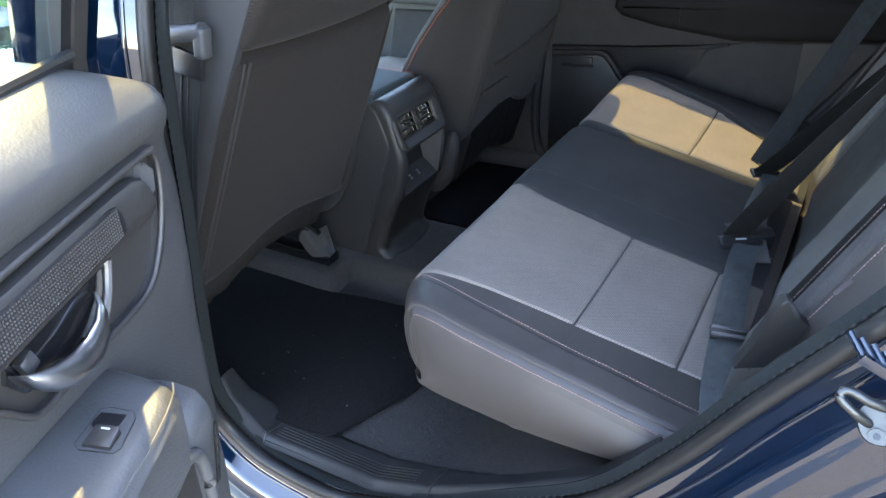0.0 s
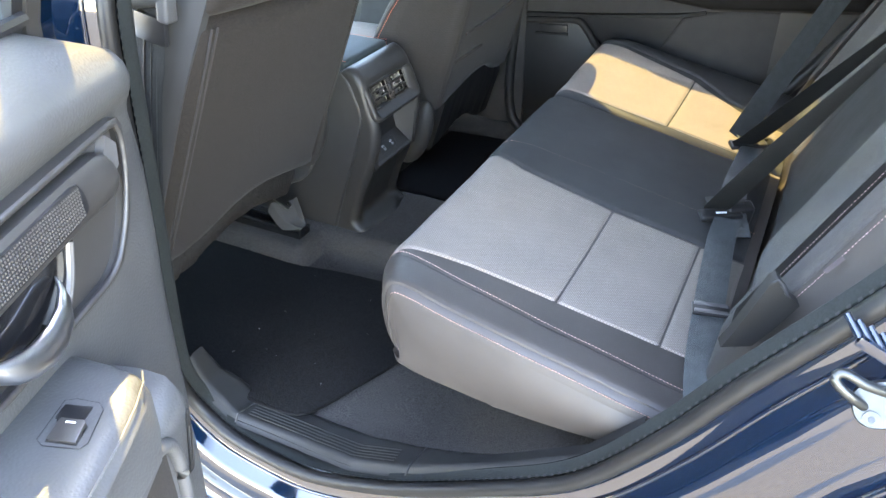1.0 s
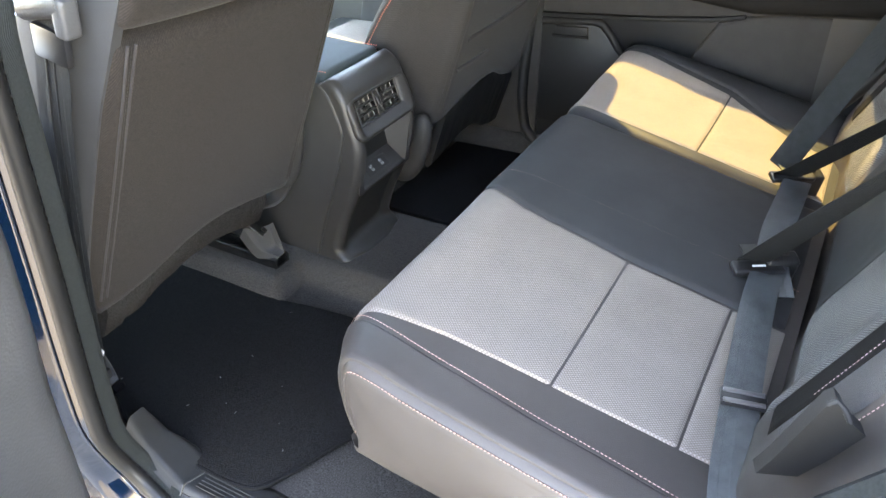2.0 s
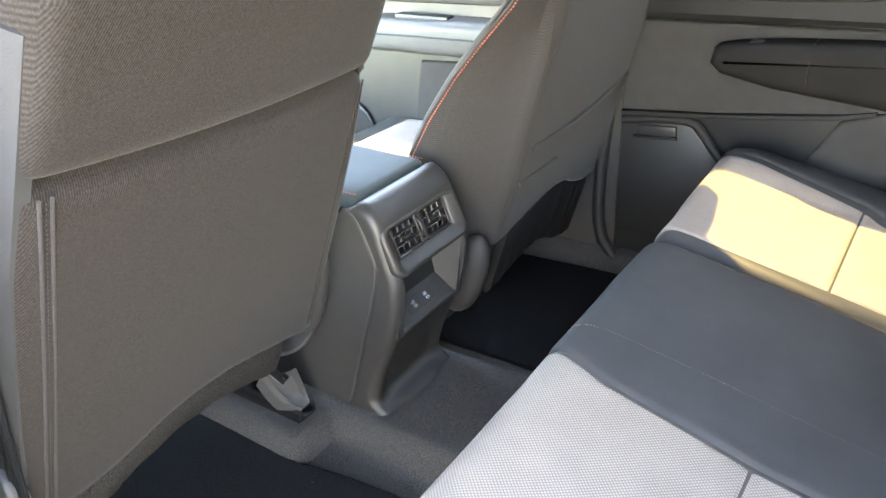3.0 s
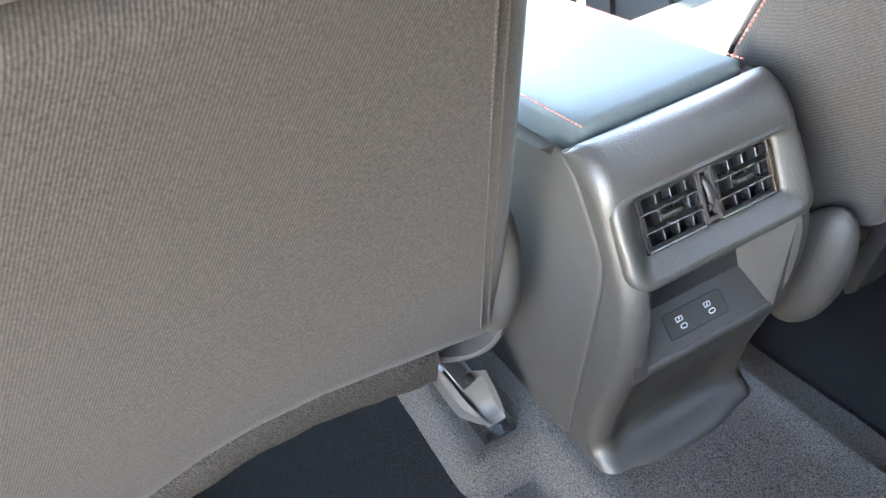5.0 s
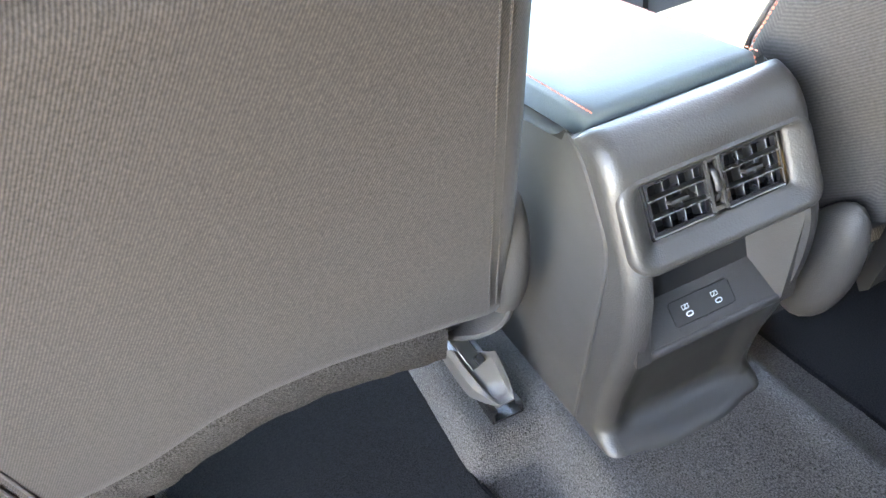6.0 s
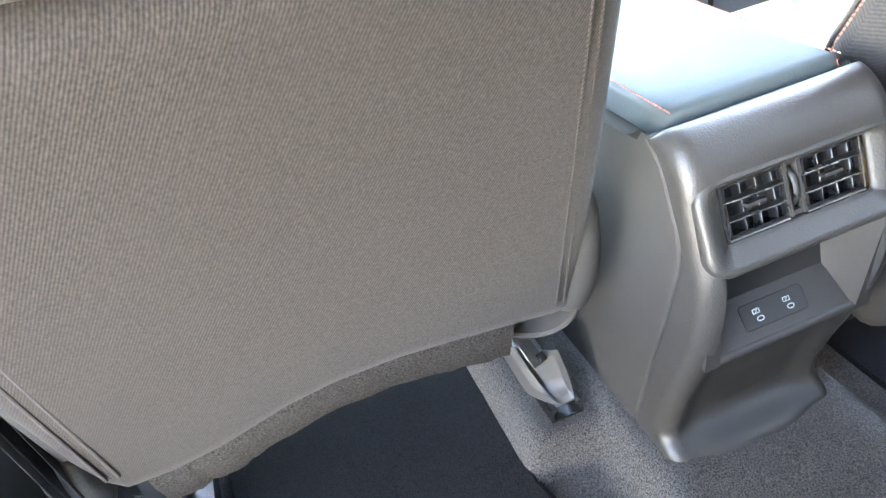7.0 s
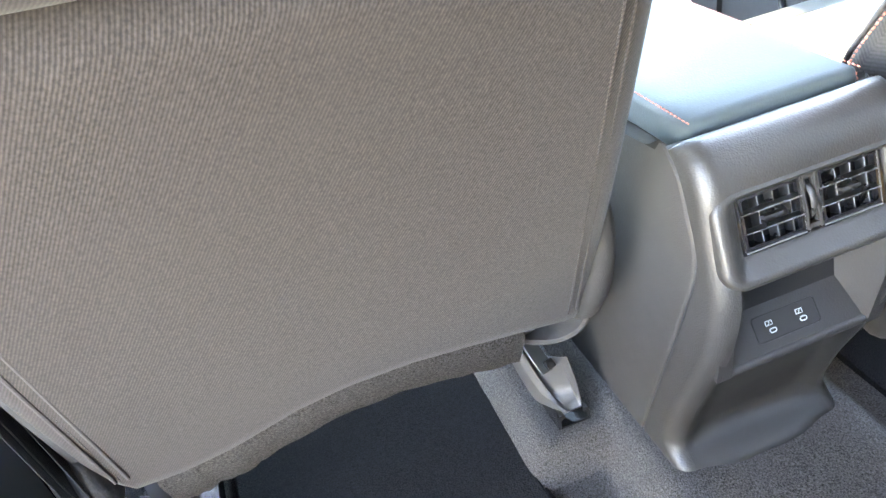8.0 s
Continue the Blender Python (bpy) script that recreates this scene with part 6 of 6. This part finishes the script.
far_belt = thing("seat_belt", (0.80, 0.23, 0.69), "grey woven seat belt strap running up from the bench", "seat belt", "rear seat belts")
part("shoulder_strap", ribbon(spline([(0.797, 0.205, 0.735), (0.855, 0.22, 0.881), (0.932, 0.27, 1.056), (1.011, 0.30, 1.238), (1.054, 0.33, 1.353)], 50), [Vector((0.9, -0.3, 0.1)).lerp(Vector((0.8, -0.4, 0.2)), k / 49) for k in range(50)], 0.047), WEBBING, far_belt)
part("strap_slider", rbox((0.056, 0.030, 0.005), 0.002, 2, pose(0.858, -0.412, 0.710, 0, 0, 12)), PLASTIC_DARK, near_belt, "black strap keeper")
for dy in (-0.009, 0.009):
    part("keeper_bar", rbox((0.050, 0.007, 0.004), 0.0015, 2, pose(0.858 - 0.21 * dy, -0.412 + dy, 0.713, 0, 0, 12)), GREY_TRIM, near_belt, "grey bar of the strap keeper")
for (x, y) in ((0.845, -0.088), (0.845, 0.220)):
    bk = thing("belt_buckle", (x, y, 0.66), "black belt buckle standing in the bench gap", "belt buckle", "belt buckles")
    part("housing", rbox((0.050, 0.028, 0.075), 0.007, 3, pose(x, y, 0.698, 14, 0, 31)), PLASTIC_DARK, bk)
    part("release_button", rbox((0.030, 0.014, 0.006), 0.002, 2, pose(x - 0.003, y - 0.004, 0.737, 14, 0, 31)), PLASTIC, bk)

# front belt on the near pillar
fb_belt = thing("seat_belt", (0.05, -0.62, 1.15), "grey front seat belt hanging from the door pillar", "seat belt")
strap_line = [(0.090, -0.655, 1.42), (0.076, -0.668, 1.12), (0.043, -0.668, 1.008), (0.003, -0.667, 0.854), (-0.034, -0.667, 0.687), (-0.072, -0.662, 0.50)]
for name, dx, dy, side in (("front_strap", 0.0, 0.0, (1, -0.10, 0)), ("rear_strap", -0.016, 0.004, (1, 0.08, 0))):
    part(name, ribbon(spline([(x + dx, y + dy, z) for x, y, z in strap_line], 40), [Vector(side)] * 40, 0.047), WEBBING, fb_belt)
for dx in (-0.012, 0.002, 0.014):
    part("strap_fold", tube(spline([(x + dx, y - 0.0012, z) for x, y, z in strap_line[1:]], 30), 0.0013, 6), PLASTIC_DARK, fb_belt, "dark woven line along the strap")
part("guide_bar", tube([Vector((0.045, -0.668, 1.150)), Vector((0.112, -0.664, 1.160))], 0.015, 12), DOOR_LOW, fb_belt, "grey plastic belt guide")
part("guide_end", rbox((0.020, 0.024, 0.046), 0.006, 3, pose(0.108, -0.666, 1.146, 0, 8, 0)), DOOR_LOW, fb_belt, "rounded end of the belt guide")
part("tongue", rbox((0.055, 0.010, 0.040), 0.004, 2, pose(0.076, -0.670, 1.112, 0, 10, 0)), PLASTIC_DARK, fb_belt)
tag = thing("paper_tag", (-0.036, -0.671, 0.56), "small blank white card tag on the front belt", "tag")
part("card", rbox((0.030, 0.002, 0.052), 0.0006, 1, pose(-0.045, -0.674, 0.600, -10, 24, 0)), WHITE, tag)
part("clip", rbox((0.020, 0.014, 0.018), 0.004, 2, pose(-0.036, -0.671, 0.568)), PLASTIC_DARK, tag)

# door striker and bump stop on the jamb
striker = thing("door_striker", (1.03, -0.765, 0.94), "zinc-plated steel door striker loop bolted to the jamb", "striker")
SN1 = Vector((-0.05, -0.86, 0.50)).normalized()
SE1 = Vector((0.90, 0.16, 0.38)).normalized()
SE1 = (SE1 - SN1 * SE1.dot(SN1)).normalized()
SE2 = SN1.cross(SE1)
if SE2.z < 0:
    SE2 = -SE2
spt = lambda a, b, c: Vector((1.050, -0.766, 0.902)) + SE1 * a + SE2 * b + SN1 * c
plate_pts = [(0.029 * math.copysign(abs(math.cos(a)) ** 0.75, math.cos(a)), 0.023 * math.copysign(abs(math.sin(a)) ** 0.75, math.sin(a))) for a in np.linspace(0, 2 * math.pi, 33)[:-1]]
part("plate", loft([[spt(x * k, y * k, h) for x, y in plate_pts] for h, k in ((-0.006, 1.0), (0.003, 1.0), (0.005, 0.95))]), STEEL, striker, "rounded zinc base plate")
part("loop", tube(spline([spt(*p) for p in ((-0.018, 0.000, 0.002), (-0.027, 0.012, 0.016), (-0.036, 0.026, 0.022), (-0.037, 0.034, 0.023), (-0.028, 0.036, 0.023), (-0.012, 0.022, 0.018), (0.006, 0.010, 0.002))], 34), 0.0050, 12), STEEL, striker, "bent steel catch loop")
for x, y in ((0.012, 0.008), (-0.014, -0.012)):
    bolt = part("bolt", tube([spt(x, y, 0.003), spt(x, y, 0.0075)], 0.008, 24), STEEL, striker)
    part("bolt_socket", tube([spt(x, y, 0.007), spt(x, y, 0.0080)], 0.0036, 6), RAIL, bolt)
stop = thing("bump_stop", (1.03, -0.755, 1.0), "blue painted rubber bump stop on the jamb", "bump stop")
for k in range(4):
    part("finger", tube([Vector((0.996 + 0.011 * k, -0.747, 0.980 - 0.004 * k)), Vector((1.011 + 0.011 * k, -0.761, 0.966 - 0.004 * k))], 0.0036, 10), PAINT, stop)
part("base", rbox((0.044, 0.008, 0.012), 0.003, 2, pose(1.030, -0.764, 0.957, 0, 24, 0)), PAINT, stop)
check = thing("hinge_bolt", (-0.02, -0.77, 0.60), "bare steel door hinge bolt on the pillar", "hinge")
part("bolt", tube([Vector((-0.045, -0.75, 0.60)), Vector((-0.045, -0.775, 0.60))], 0.010, 8), STEEL, check)
part("leaf", rbox((0.05, 0.006, 0.06), 0.002, 2, pose(-0.05, -0.752, 0.60)), STEEL, check)


# ---- hedge beyond the lawn ----
def hedge(name, x, y, w, h, seed):
    rnd = random.Random(seed)
    ob = thing(name, (x, y, 0), "dark green leafy shrub beyond the lawn", "shrub", "shrubs")
    bm = bmesh.new()
    for _ in range(1500):
        while True:
            p = Vector((rnd.uniform(-1, 1), rnd.uniform(-1, 1), rnd.uniform(-0.9, 1)))
            if 0.5 < p.length < 1 + 0.15 * noise.noise(p * 3):
                break
        c = Vector((x + p.x * w, y + p.y * w, h * 0.5 + p.z * h * 0.5))
        d = Vector((rnd.gauss(0, 1), rnd.gauss(0, 1), rnd.gauss(0, 1))).normalized() * rnd.uniform(0.04, 0.09)
        e = d.cross(Vector((rnd.gauss(0, 1), rnd.gauss(0, 1), 1))).normalized() * 0.03
        v = [bm.verts.new(c + q) for q in (-d, e, d, -e)]
        bm.faces.new(v)
    part("crown", bm, LEAF, ob)
    for k in range(4):
        a = k * 1.6 + seed
        part("stem", loft([[Vector((x + 0.1 * math.cos(a) + r * math.cos(t) + 0.3 * w * math.cos(a) * z, y + 0.1 * math.sin(a) + r * math.sin(t) + 0.3 * w * math.sin(a) * z, z * h * 0.6)) for t in (1.05 * j for j in range(6))] for z, r in ((0, 0.05), (0.5, 0.035), (1, 0.015))]), BARK, ob)


for k, (x, y, w, h) in enumerate(((-4.2, 3.5, 0.9, 1.2), (-5.6, 3.4, 1.0, 1.5), (-7.0, 3.5, 0.9, 1.3), (-8.4, 3.3, 1.0, 1.4), (-9.9, 3.2, 1.0, 1.2), (-11.4, 3.2, 1.1, 1.5), (-2.9, 3.7, 0.8, 1.1))):
    hedge("shrub", x, y, w, h, k)


# ---- lint on the mat ----
rnd = random.Random(4)
bm = bmesh.new()
for k in range(11):
    c, n = Vector((rnd.uniform(-0.08, 0.24), rnd.uniform(-0.60, -0.24), 0.4175)), Vector((0, 0, 1))
    u = n.cross(Vector((rnd.gauss(0, 1), rnd.gauss(0, 1), rnd.gauss(0, 1)))).normalized()
    v = n.cross(u)
    l, w = rnd.uniform(0.0008, 0.0030), rnd.uniform(0.0004, 0.0008)
    bm.faces.new([bm.verts.new(c + u * a * l + v * b * w) for a, b in ((-1, -1), (1, -1), (1, 1), (-1, 1))])
tagged(part("lint_flecks", bm, LINT, None), "tiny pale flecks of lint on the black mat", "lint", kind="stuff")
